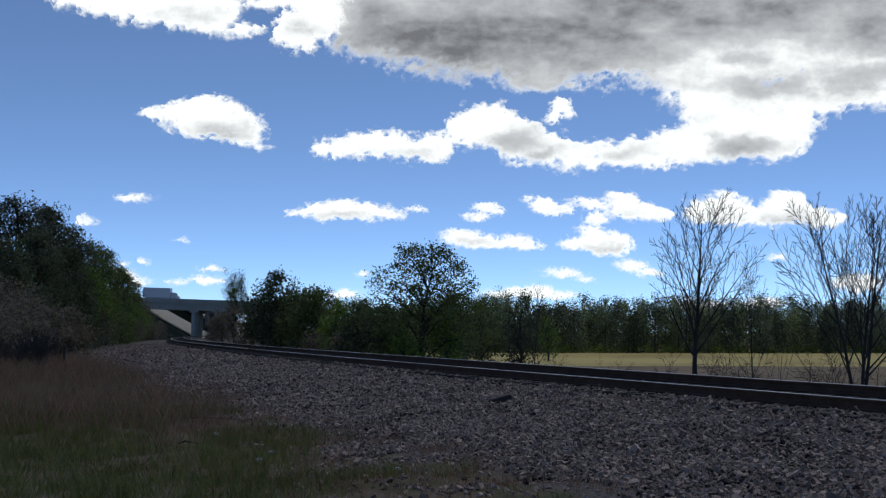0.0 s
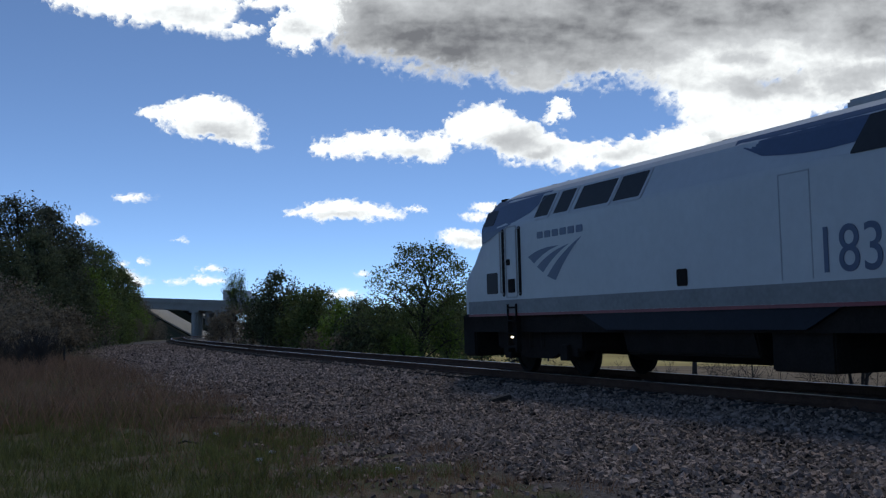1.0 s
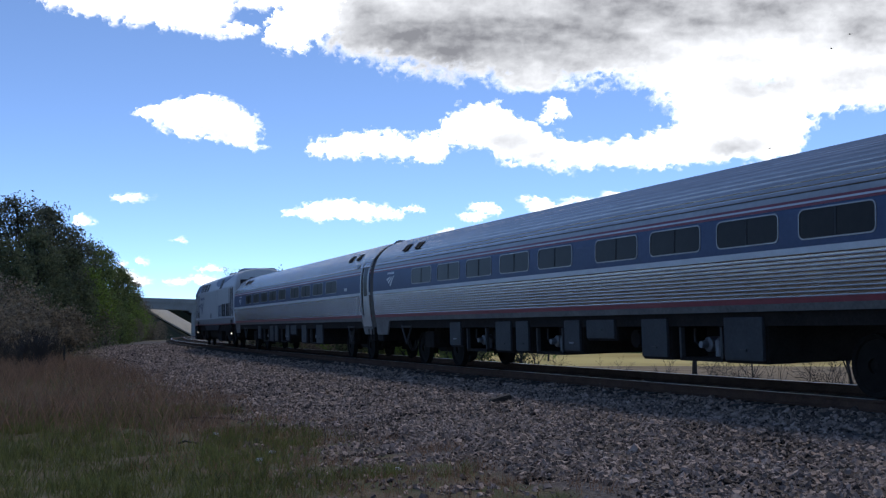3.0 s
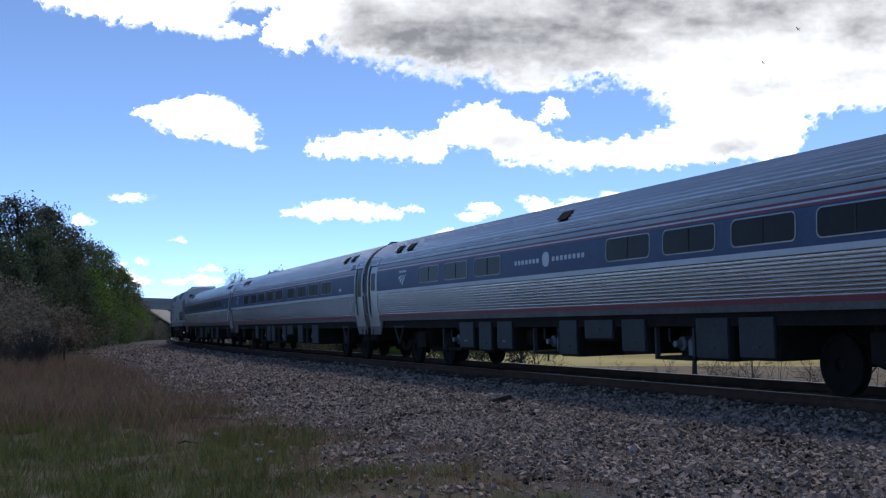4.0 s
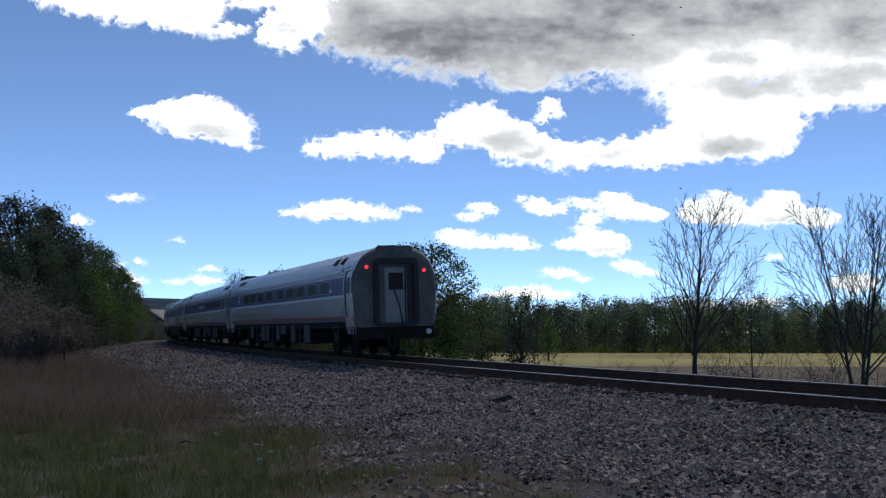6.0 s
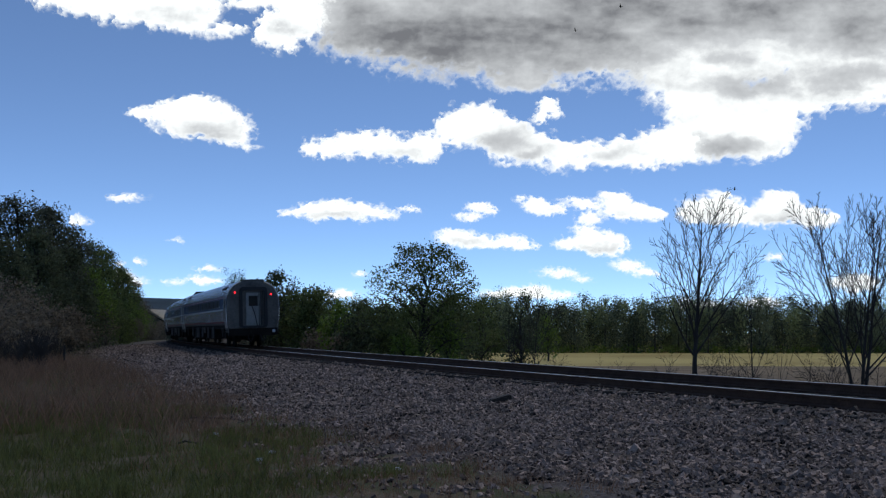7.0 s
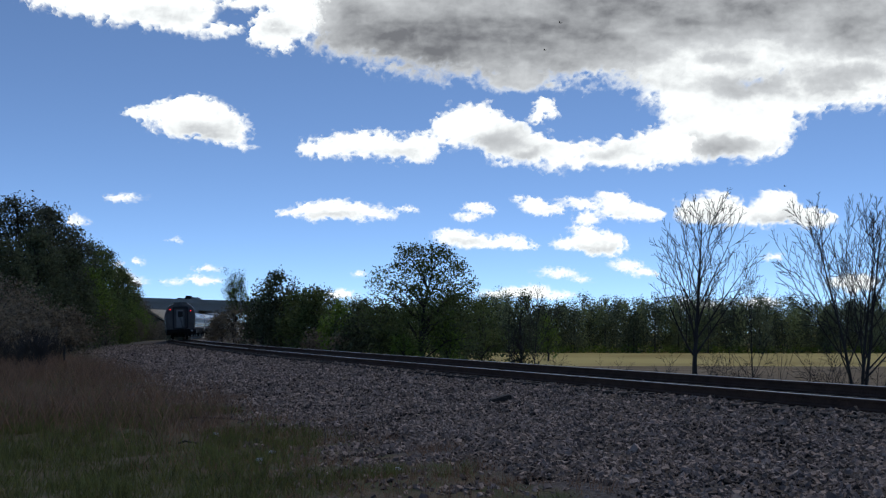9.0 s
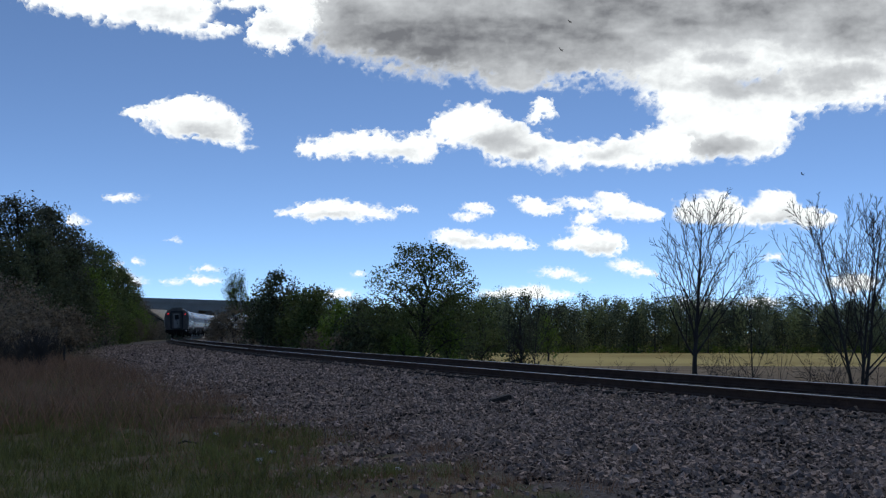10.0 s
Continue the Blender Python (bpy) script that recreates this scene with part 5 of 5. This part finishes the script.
leafy_tree(748, 60, 436, 3.5, LEAF, 32, "round leafing tree with dark clustered leaves", 0.14, 380, 36, 0.078, 0.2, "leafing_tree")
leafy_tree(700, 63, 560, 1.7, LEAF, 33, "leafy lower growth round the tree", 0.1, 90, 22, 0.10, 0.22, "bush")
leafy_tree(790, 60, 560, 1.2, LEAF_YOUNG, 34, "fresh green bush at the embankment foot", 0.2, 70, 20, 0.10, 0.2, "bush")
leafy_tree(715, 58, 600, 1.0, LEAF_YOUNG, 35, "fresh green bush at the embankment foot", 0.3, 40, 20, 0.09, 0.2, "bush")
leafy_tree(640, 66, 540, 1.5, LEAF_DARK, 36, "dark green bush beside the line", 0.05, 110, 24, 0.11, 0.24, "bush")
leafy_tree(675, 64, 545, 1.6, LEAF_DARK, 37, "dark green bush beside the line", 0.05, 110, 24, 0.11, 0.24, "bush")
leafy_tree(595, 74, 545, 1.3, LEAF_YOUNG, 38, "fresh green bush beside the line", 0.1, 90, 22, 0.12, 0.24, "bush")
leafy_tree(556, 82, 515, 2.0, LEAF, 39, "mid green bushy tree beside the line", 0.05, 150, 24, 0.13, 0.28)
leafy_tree(500, 90, 488, 2.4, LEAF_DARK, 50, "dense dark evergreen tree beside the line", 0.05, 190, 28, 0.14, 0.3)
leafy_tree(528, 86, 520, 1.6, LEAF, 52, "mid green bushy tree beside the line", 0.05, 110, 24, 0.13, 0.28)
leafy_tree(465, 98, 505, 1.7, LEAF_DARK, 51, "dark evergreen tree beside the line", 0.05, 120, 26, 0.14, 0.3)
bare_tree(438, 118, 474, 0.5, (16, 8, 4), 53, "pale airy tree just coming into leaf", r=0.14, stems=2, name="leafing_tree", fine=0.016, leaf=LEAF_YOUNG, lift=0.06, leafs=(2, 0.2, 0.06), half=2.3)
for i, (px, d, top, half) in enumerate([(445, 104, 540, 1.5), (415, 112, 545, 1.5), (395, 122, 556, 1.3), (478, 100, 560, 1.4), (382, 130, 566, 1.1), (515, 90, 580, 1.3), (560, 78, 590, 1.2), (610, 70, 600, 1.0)]):
    leafy_tree(px, d, top, half, SCRUB, 60 + i, "dull brown-green scrub beside the line", 0.03, 70, 22, 0.12, 0.3, "scrub", group="scrub beside the line")
leafy_tree(922, 110, 522, 2.0, LEAF_DARK, 70, "dark round tree at the field's edge", 0.05, 110, 24, 0.15, 0.3)
leafy_tree(850, 100, 540, 2.6, LEAF, 71, "mid green trees at the field's edge", 0.05, 130, 24, 0.15, 0.3)
leafy_tree(800, 95, 545, 2.4, LEAF_DARK, 73, "dark green trees at the field's edge", 0.05, 130, 24, 0.15, 0.3)
leafy_tree(970, 150, 562, 1.7, LEAF_YOUNG, 72, "fresh green bush at the field's edge", 0.1, 80, 22, 0.14, 0.3, "bush")

# woods left of the line
for i, (px, d, top, half, m) in enumerate([(-30, 92, 360, 4.0, NEEDLE), (32, 95, 356, 3.6, NEEDLE), (92, 100, 374, 2.8, NEEDLE), (128, 112, 408, 2.6, NEEDLE), (160, 122, 430, 2.8, LEAF), (186, 135, 446, 2.6, LEAF),
                                          (205, 150, 478, 2.6, LEAF), (225, 175, 492, 2.6, LEAF), (240, 196, 502, 2.4, SCRUB), (60, 85, 420, 3.2, LEAF_DARK), (-10, 78, 430, 3.2, LEAF_DARK), (120, 95, 450, 2.8, LEAF_DARK), (160, 112, 480, 2.6, LEAF_YOUNG)]):
    leafy_tree(px, d, top, half, m, 80 + i, "tall dark pine at the wood's edge" if m is NEEDLE else "dark leafy tree at the wood's edge", 0.22 if m is NEEDLE else 0.05, 85 if m is NEEDLE else 190, 130 if m is NEEDLE else 46, 0.13, 0.42 if m is NEEDLE else 0.36, "pine" if m is NEEDLE else "tree")
for i, (px, d, top, half, m) in enumerate([(205, 155, 520, 2.2, LEAF_YOUNG), (225, 165, 530, 2.0, LEAF_YOUNG), (190, 130, 520, 2.2, LEAF), (245, 188, 548, 2.0, LEAF_YOUNG), (262, 215, 562, 2.0, LEAF_YOUNG), (150, 100, 530, 2.2, LEAF_DARK), (100, 84, 520, 2.4, LEAF_DARK), (50, 72, 510, 2.4, SCRUB),
                                          (0, 66, 500, 2.4, SCRUB), (175, 112, 548, 1.8, SCRUB), (215, 140, 556, 1.8, LEAF), (125, 80, 556, 1.8, SCRUB), (80, 66, 560, 1.7, SCRUB), (30, 58, 560, 1.7, SCRUB), (-20, 52, 560, 1.7, SCRUB), (240, 170, 570, 1.6, SCRUB), (265, 205, 575, 1.5, SCRUB), (272, 240, 560, 2.4, SCRUB), (252, 205, 542, 2.2, LEAF_YOUNG), (284, 262, 574, 2.2, SCRUB)]):
    leafy_tree(px, d, top, half, m, 120 + i, "thick undergrowth at the wood's edge", 0.03, 100, 44, 0.1, 0.34, "bush", group="undergrowth at the wood's edge")
for i in range(26):
    rnd = random.Random(300 + i)
    d = rnd.uniform(42, 70)
    bare_tree(rnd.uniform(-20, 60) + (d - 42) * 3.2, d, rnd.uniform(575, 600), 0.5, (9, 5), 300 + i, "grey leafless brush at the wood's foot", r=0.025, stems=5, name="brush", group="leafless brush", lift=0.05)


def far_woods():
    """The wood across the field, and unseen woods added all round to darken reflections."""
    rng = np.random.default_rng(77)
    pts, size = [], []
    rows = []
    for k in range(390):
        px = 560 + 1300 * (k % 130) / 130 + rng.normal(0, 8)
        d = 216 + 10 * (k // 130) + rng.uniform(-5, 5)
        rows.append(((px - 784) / 1934 * d, d, 8.6 + rng.normal(0, 1.3) + 0.5 * math.sin(px / 60.0) + 0.7 * (k // 130)))
    # Added belt out of view, so the train's side and windows mirror dark trees.
    for k in range(170):
        a = math.radians(35 + 290 * k / 170)
        q = (72 if 130 < math.degrees(a) < 300 else 120) + rng.uniform(-8, 20)
        x, y = q * math.sin(a), q * math.cos(a)
        lat, _ = offset_of(np.array([x]), np.array([y]))
        if abs(lat[0]) > 12:
            rows.append((x, y, 13 + rng.normal(0, 1.5)))
    for x, y, h in rows:
        near = y > 150
        n = 60 if near else 20
        z = rng.random(n) ** 0.8 * h
        w = (2.9 if near else 3.4) * np.clip(1.06 - z / h, 0.16, 1) ** 0.6
        a = rng.uniform(0, 2 * math.pi, n)
        pts.append(np.stack([x + w * np.cos(a) * rng.random(n), y + w * np.sin(a) * rng.random(n), FIELD_Z + z], -1))
    v, f = leaf_arrays(np.concatenate(pts), 17, 0.55, 0.2, rng)
    v[:, 2] = np.maximum(v[:, 2], FIELD_Z)
    me = fast_mesh("far_woods", v, f, FARLEAVES[0])
    me.materials.append(FARLEAVES[1])
    me.materials.append(FARLEAVES[2])
    kind = np.repeat(rng.choice([0, 1, 1, 2], len(rows)), [len(p) * 17 for p in pts])
    me.polygons.foreach_set("material_index", kind.astype(np.int32))
    tagged(new("far_woods", me), "mixed wood beyond the field, with unseen trees added all round", "woods", kind="stuff")
    g = Geo()
    for x, y, h in rows[:390:3]:
        g.tube([(x, y - 1.5, FIELD_Z), (x + 0.1, y - 1.5, FIELD_Z + h * 0.7)], [0.14, 0.06], 4, caps=False)
    tagged(part("wood_trunks", g, BARK), "slim trunks of the far wood", "woods", kind="stuff")
    v, f = leaf_arrays(np.stack([rng.uniform(-10, 130, 1500), 212 + rng.uniform(-1.5, 1.0, 1500), FIELD_Z + rng.uniform(0, 1.2, 1500)], -1), 6, 0.3, 0.22, rng)
    tagged(new("wood_edge_scrub", fast_mesh("wood_edge_scrub", v, f, LEAF_YOUNG)), "low green growth along the wood's edge", "bushes", kind="stuff")


far_woods()


def blades(x, y, height, width, lean, material, name, label, rng):
    """Grass: bent, pointed blades."""
    z = ground_height(x, y) - 0.02
    k = len(x)
    a, b = rng.uniform(0, 2 * math.pi, k), rng.uniform(0, 2 * math.pi, k)
    h = height * rng.uniform(0.5, 1.3, k)
    dx, dy = np.cos(a) * width, np.sin(a) * width
    lx, ly = np.cos(b) * lean * h * rng.random(k), np.sin(b) * lean * h * rng.random(k)
    base = np.stack([x, y, z], -1)
    v = np.stack([base + np.stack([-dx, -dy, 0 * dx], -1), base + np.stack([dx, dy, 0 * dx], -1),
                  base + np.stack([lx * 0.57 + dx, ly * 0.57 + dy, h * 0.6], -1), base + np.stack([lx, ly, h], -1)], 1).reshape(-1, 3)
    tagged(new(name, fast_mesh(name, v, np.arange(4 * k).reshape(-1, 4), material)), label, "grass", kind="stuff")


def tufts(count, per, x0, x1, y0, y1, spread, rng, keep):
    cx, cy = rng.uniform(x0, x1, count), rng.uniform(y0, y1, count)
    lat, s = offset_of(cx, cy)
    ok = keep(cx, cy, np.where(lat > 0, verge(lat, s), lat) + (fbm(cx * 0.8, cy * 0.8, 9, 4) - 0.5) * 4.5)
    cx, cy = np.repeat(cx[ok], per), np.repeat(cy[ok], per)
    return cx + rng.normal(0, spread, len(cx)), cy + rng.normal(0, spread, len(cy))


def build_grass():
    rng = np.random.default_rng(11)
    x, y = tufts(8500, 14, -13, 3, 7, 24, 0.075, rng, lambda a, b, l: (l > 8.3) & (fbm(a * 0.7, b * 0.7, 21, 3) + 0.10 * (l - 9.5) > 0.50))
    blades(x, y, 0.17, 0.0042, 0.9, GRASS, "green_grass", "short green spring grass with bare patches", rng)
    x, y = tufts(5200, 13, -13, 4, 7, 30, 0.1, rng, lambda a, b, l: (l > 7.9) & (l < 10.5))
    blades(x, y, 0.13, 0.004, 1.3, DRYGRASS, "dry_grass_mat", "flattened brown grass along the ballast's foot", rng)
    x, y = tufts(7000, 15, -40, -3, 15, 58, 0.2, rng, lambda a, b, l: (l > 8.9) & (b > 15.5 - 0.25 * (a + 6)) & (fbm(a * 0.5, b * 0.5, 33, 3) > 0.36))
    blades(x, y, 0.6, 0.003, 0.7, DRYGRASS, "tall_dry_grass", "tall dry brown grass beside the ballast", rng)
    x, y = tufts(2600, 10, -40, -2, 14, 58, 0.14, rng, lambda a, b, l: (l > 8.6) & (b > 13.5 - 0.25 * (a + 6)))
    blades(x, y, 0.25, 0.006, 0.8, GRASS, "green_undergrass", "green grass under the dry stalks", rng)
    x, y = tufts(2600, 9, -2, 60, 30, 70, 0.3, rng, lambda a, b, l: (l < -8))
    blades(x, y, 0.5, 0.01, 0.5, FIELDGRASS, "field_edge_grass", "pale dry grass on the field's edge", rng)


build_grass()


# ---- overpass ----
def overpass():
    br = thing("overpass", "grey concrete road overpass on columns", "bridge")
    Y, S = 310.0, 310 / 1934.0

    def X(px):
        return (px - 784) * S

    def Z(py):
        return 0.909 + (588.5 - py) * S

    def deck(name, y, x0, x1, z0a, z0b, dz, d, material, label=""):
        g = Geo()
        g.loft([[(x, yy, zz) for yy, zz in ((y, z), (y + d, z), (y + d, z + dz), (y, z + dz))] for x, z in ((x0, z0a), (x1, z0b))])
        return part(name, g, material, br, label)

    for k, off in enumerate((0.0, 18.0)):
        deck("girder", Y + off, X(180), X(560), Z(545) , Z(557), 1.9, 10, CONCRETE, "concrete girder")
        deck("deck_edge", Y + off - 0.5, X(180), X(560), Z(545) + 1.9, Z(557) + 1.9, 0.35, 11, CONCRETE)
        deck("parapet", Y + off - 0.45, X(180), X(560), Z(545) + 2.25, Z(557) + 2.25, 0.85, 0.3, CONCRETE, "concrete parapet")
        for px in (343, 384, 440, 500):
            for dy in (1.0, 5.0, 9.0):
                part("column", Geo().tube([(X(px), Y + off + dy, -3.0), (X(px), Y + off + dy, Z(552))], 0.75, 12), CONCRETE, br, smooth=False)
            deck("pier_cap", Y + off + 0.3, X(px) - 1.4, X(px) + 1.4, Z(553) - 0.2, Z(553) - 0.2, 1.1, 9.4, CONCRETE)
    # embankment and slope paving at the abutment: deck shade and sunlit gap as colours
    part("embankment", Geo().prism([(X(90), Y + 1, -3.2), (X(90), Y + 1, Z(548)), (X(236), Y + 1, Z(548)), (X(356), Y + 1, -3.2)], (0, 8, 0)), GROUND_BANK, br, "abutment bank coloured dark as the decks' shade")
    part("embankment", Geo().prism([(X(90), Y + 17, -3.2), (X(90), Y + 17, Z(546)), (X(290), Y + 17, Z(546)), (X(410), Y + 17, -3.2)], (0, 30, 0)), GROUND_BANK, br, "abutment bank coloured dark as the decks' shade")
    for y0, y1, p0, p1 in ((Y + 9.0, Y + 14.0, 240, 266), (Y + 26.0, Y + 40.0, 300, 330)):
        low = [(X(p0), y0, Z(548)), (X(p0 + 120), y0, -3.0)]
        high = [(X(p1), y1, Z(546)), (X(p1 + 120), y1, -2.6)]
        part("sunlit_slope_paving", Geo().prism([low[0], low[1], high[1], high[0]], (0.1, 0.1, 0.3)), CONCRETE_SUNLIT, br, "concrete slope paving coloured pale as if sunlit")
    return br


# Dark bank colour stands in for the shade the decks cast on the slope.
GROUND_BANK = mat("shaded_bank_grass", (0.05, 0.055, 0.03), 0.95, 0, 0.4, 0.6, 0.4, 3)
overpass()


def box_truck():
    t = thing("box_truck", "white box truck crossing the overpass", "truck")
    part("cargo_box", Geo().box(-4.2, 3.6, -1.25, 1.25, 1.0, 3.85), TRUCKWHITE, t, "plain white cargo box", bevel=0.04)
    part("cab", Geo().prism([(3.75, -1.1, 0.6), (6.0, -1.1, 0.6), (6.0, -1.1, 1.5), (5.3, -1.1, 1.75), (4.9, -1.1, 2.6), (3.75, -1.1, 2.7)], (0, 2.2, 0)), TRUCKWHITE, t, "white truck cab", bevel=0.06)
    part("windscreen", Geo().prism([(5.36, -0.95, 1.8), (4.98, -0.95, 2.5), (4.98, 0.95, 2.5), (5.36, 0.95, 1.8)], (0.03, 0, 0.02)), GLASS, t)
    part("chassis", Geo().box(-4.0, 5.6, -0.5, 0.5, 0.6, 0.95), DARK, t)
    for x in (-2.6, 4.7):
        for y in (-1.0, 1.0):
            part("wheel", Geo().tube([(x, y - 0.14, 0.5), (x, y + 0.14, 0.5)], 0.5, 16), RUBBER, t)
    return t


def car_on_bridge(paint, label, pick=False):
    c = thing("road_car", label, "car", group="traffic on the overpass")
    side = [(-2.3, 0.3), (2.3, 0.3), (2.3, 0.8), (1.3, 1.0), (0.5, 1.5), (-1.3, 1.5), (-2.2, 0.95)] if not pick else [(-2.8, 0.4), (2.8, 0.4), (2.8, 1.0), (1.5, 1.15), (0.9, 1.85), (-0.5, 1.85), (-0.6, 1.15), (-2.8, 1.15)]
    part("body", Geo().prism([(x, -0.9, z) for x, z in side], (0, 1.8, 0)), paint, c, bevel=0.06)
    for x in (-1.5, 1.5):
        for y in (-0.85, 0.85):
            part("wheel", Geo().tube([(x, y - 0.1, 0.34), (x, y + 0.1, 0.34)], 0.34, 14), RUBBER, c)
    return c


TRUCK = box_truck()
PICKUP = car_on_bridge(DARK, "dark pickup truck crossing the overpass", True)
SEDAN = car_on_bridge(LOCOGREY, "grey car crossing the overpass")


def on_deck(px):
    """A pose on the nearer deck above that column of the view."""
    y = 314.0
    x = (px - 784) * 310 / 1934.0
    z = 0.909 + (588.5 - (545 + (px - 180) * 12 / 380.0)) * 310 / 1934.0 + 2.27
    return Matrix.Translation((x, y, z)) @ Euler((0, 0.032, 0)).to_matrix().to_4x4()


# ---- birds ----
def bird(label):
    b = thing("bird", label, "bird", group="birds circling")
    part("body", Geo().tube([(0.24, 0, 0), (0.12, 0, 0.01), (0, 0, 0), (-0.16, 0, 0), (-0.3, 0, 0)], [0.02, 0.06, 0.08, 0.05, 0.015], 8), BIRD, b)
    for s in (1, -1):
        part("wing", Geo().prism([(0.1, s * 0.05, 0.02), (0.14, s * 0.35, 0.10), (0.02, s * 0.72, 0.14), (-0.08, s * 0.7, 0.13), (-0.1, s * 0.35, 0.08), (-0.14, s * 0.05, 0.0)], (0, 0, 0.015)), BIRD, b)
    part("tail", Geo().prism([(-0.26, -0.04, 0), (-0.26, 0.04, 0), (-0.46, 0.1, 0.01), (-0.46, -0.1, 0.01)], (0, 0, 0.012)), BIRD, b)
    return b


BIRDS = [bird("dark bird gliding under the clouds") for _ in range(3)]
FLIGHTS = [
    [(0, 1800, 70), (2.7, 1531, 63), (4.0, 1412, 52), (4.6, 1349, 41), (5.0, 1305, 27), (5.5, 1256, 17), (7.0, 1098, 12), (8.0, 1013, 30), (9.0, 991, 41), (10.0, 1008, 39)],
    [(0, 1800, 60), (2.7, 1506, 78), (4.0, 1351, 112), (4.6, 1277, 100), (5.0, 1229, 85), (5.5, 1174, 72), (7.0, 1018, 54), (8.0, 957, 71), (9.0, 964, 89), (10.0, 993, 89)],
    [(0, 1640, 210), (2.7, 1390, 255), (4.0, 1265, 289), (4.6, 1209, 303), (5.5, 1187, 332), (7.0, 1300, 335), (7.5, 1340, 320), (8.0, 1345, 338), (9.0, 1389, 330), (10.0, 1420, 309)],
]


# ---- litter and small things by the line ----
def litter():
    def spot(px, d):
        return place(px, d)

    rnd = random.Random(2)
    for px, d in ((385, 17.0), (485, 15.0), (463, 13.6), (705, 13.2)):
        p = spot(px, d)
        g = Geo()
        g.loft([[Vector((0.05 * math.cos(a) * rnd.uniform(0.6, 1.2), 0.035 * math.sin(a) * rnd.uniform(0.6, 1.2), h)) for a in (k * math.pi / 4 for k in range(8))] for h in (0, 0.02, 0.03)])
        o = part("paper_scrap", g, WHITE)
        o.matrix_world = Matrix.Translation(p + Vector((0, 0, 0.08)))
        tagged(o, "crumpled white scrap lying in the grass", "litter", "scraps in the grass")
    for px, d, ln, rz in ((375, 20.5, 1.1, -8), (338, 15.5, 0.3, -5)):
        o = part("stick", Geo().tube([(-ln / 2, 0, 0), (-ln / 6, 0.03, 0.03), (ln / 5, -0.02, 0.02), (ln / 2, 0.03, 0.0)], [0.018, 0.016, 0.014, 0.008], 6), BARK)
        o.matrix_world = Matrix.Translation(spot(px, d) + Vector((0, 0, 0.1))) @ pose(0, 0, 0, 0, 0, rz)
        tagged(o, "fallen dry stick in the grass", "stick")
    # a broken tie end half buried in the ballast
    p = spot(885, 22.0)
    o = part("old_tie_piece", Geo().box(-0.22, 0.22, -0.09, 0.09, -0.05, 0.05), TIE, bevel=0.02)
    o.matrix_world = Matrix.Translation(p + Vector((0, 0, 0.13))) @ pose(0, 0, 0, 5, -14, 14)
    tagged(o, "dark broken tie piece on the ballast", "debris")
    for px, d, h in ((412, 21.0, 0.45), (576, 15.8, 0.4), (330, 24, 0.4)):
        o = part("dry_stalk", Geo().tube([(0, 0, 0), (0.02, 0, h * 0.5), (-0.01, 0.02, h)], [0.008, 0.006, 0.003], 5), BARK)
        o.matrix_world = Matrix.Translation(spot(px, d))
        tagged(o, "single dry weed stalk by the ballast", "weed", "dry stalks")
    for px, d, top in ((68, 47, 596), (117, 52, 612)):
        q = spot(px, d)
        h = top_at(top, d) - q.z
        o = part("fence_post", Geo().tube([(0, 0, -0.1), (0, 0, h)], [0.06, 0.05], 8), BARK, bevel=0.0)
        o.matrix_world = Matrix.Translation(q)
        tagged(o, "weathered wooden post in the brush", "post", "posts in the brush")


litter()


# ---- what moves ----
def motions():
    for ob, centre in TRAIN:
        walk(ob, train_rows(centre))
    for ob, centre, drift in CLOUD_KEYS:
        walk(ob, [(0, VIEW @ Matrix.Translation(centre + Vector((-drift * 0.5, 0, 0)))), (10, VIEW @ Matrix.Translation(centre + Vector((drift * 0.5, 0, 0))))])
    walk(TRUCK, [(t, on_deck(274 + 143 * t)) for t in (0, 0.5, 1, 2, 5, 10)])
    walk(PICKUP, [(t, on_deck(267 + 150 * (t - 8.6))) for t in (0, 4, 8, 8.6, 9, 10)])
    walk(SEDAN, [(t, on_deck(400 + 143 * (t - 9.4))) for t in (0, 5, 9, 10)])
    for ob, flight in zip(BIRDS, FLIGHTS):
        rows = []
        for t, px, py in flight:
            p = VIEW @ (Vector(((px - 784) / 1934.0, (441 - py) / 1934.0, -1)) * 220.0)
            rows.append((t, Matrix.Translation(p) @ pose(0, 0, 0, 25 * math.sin(t * 2.1), 0, 90 + (60 + 25 * math.sin(t)))))
        walk(ob, rows)


motions()
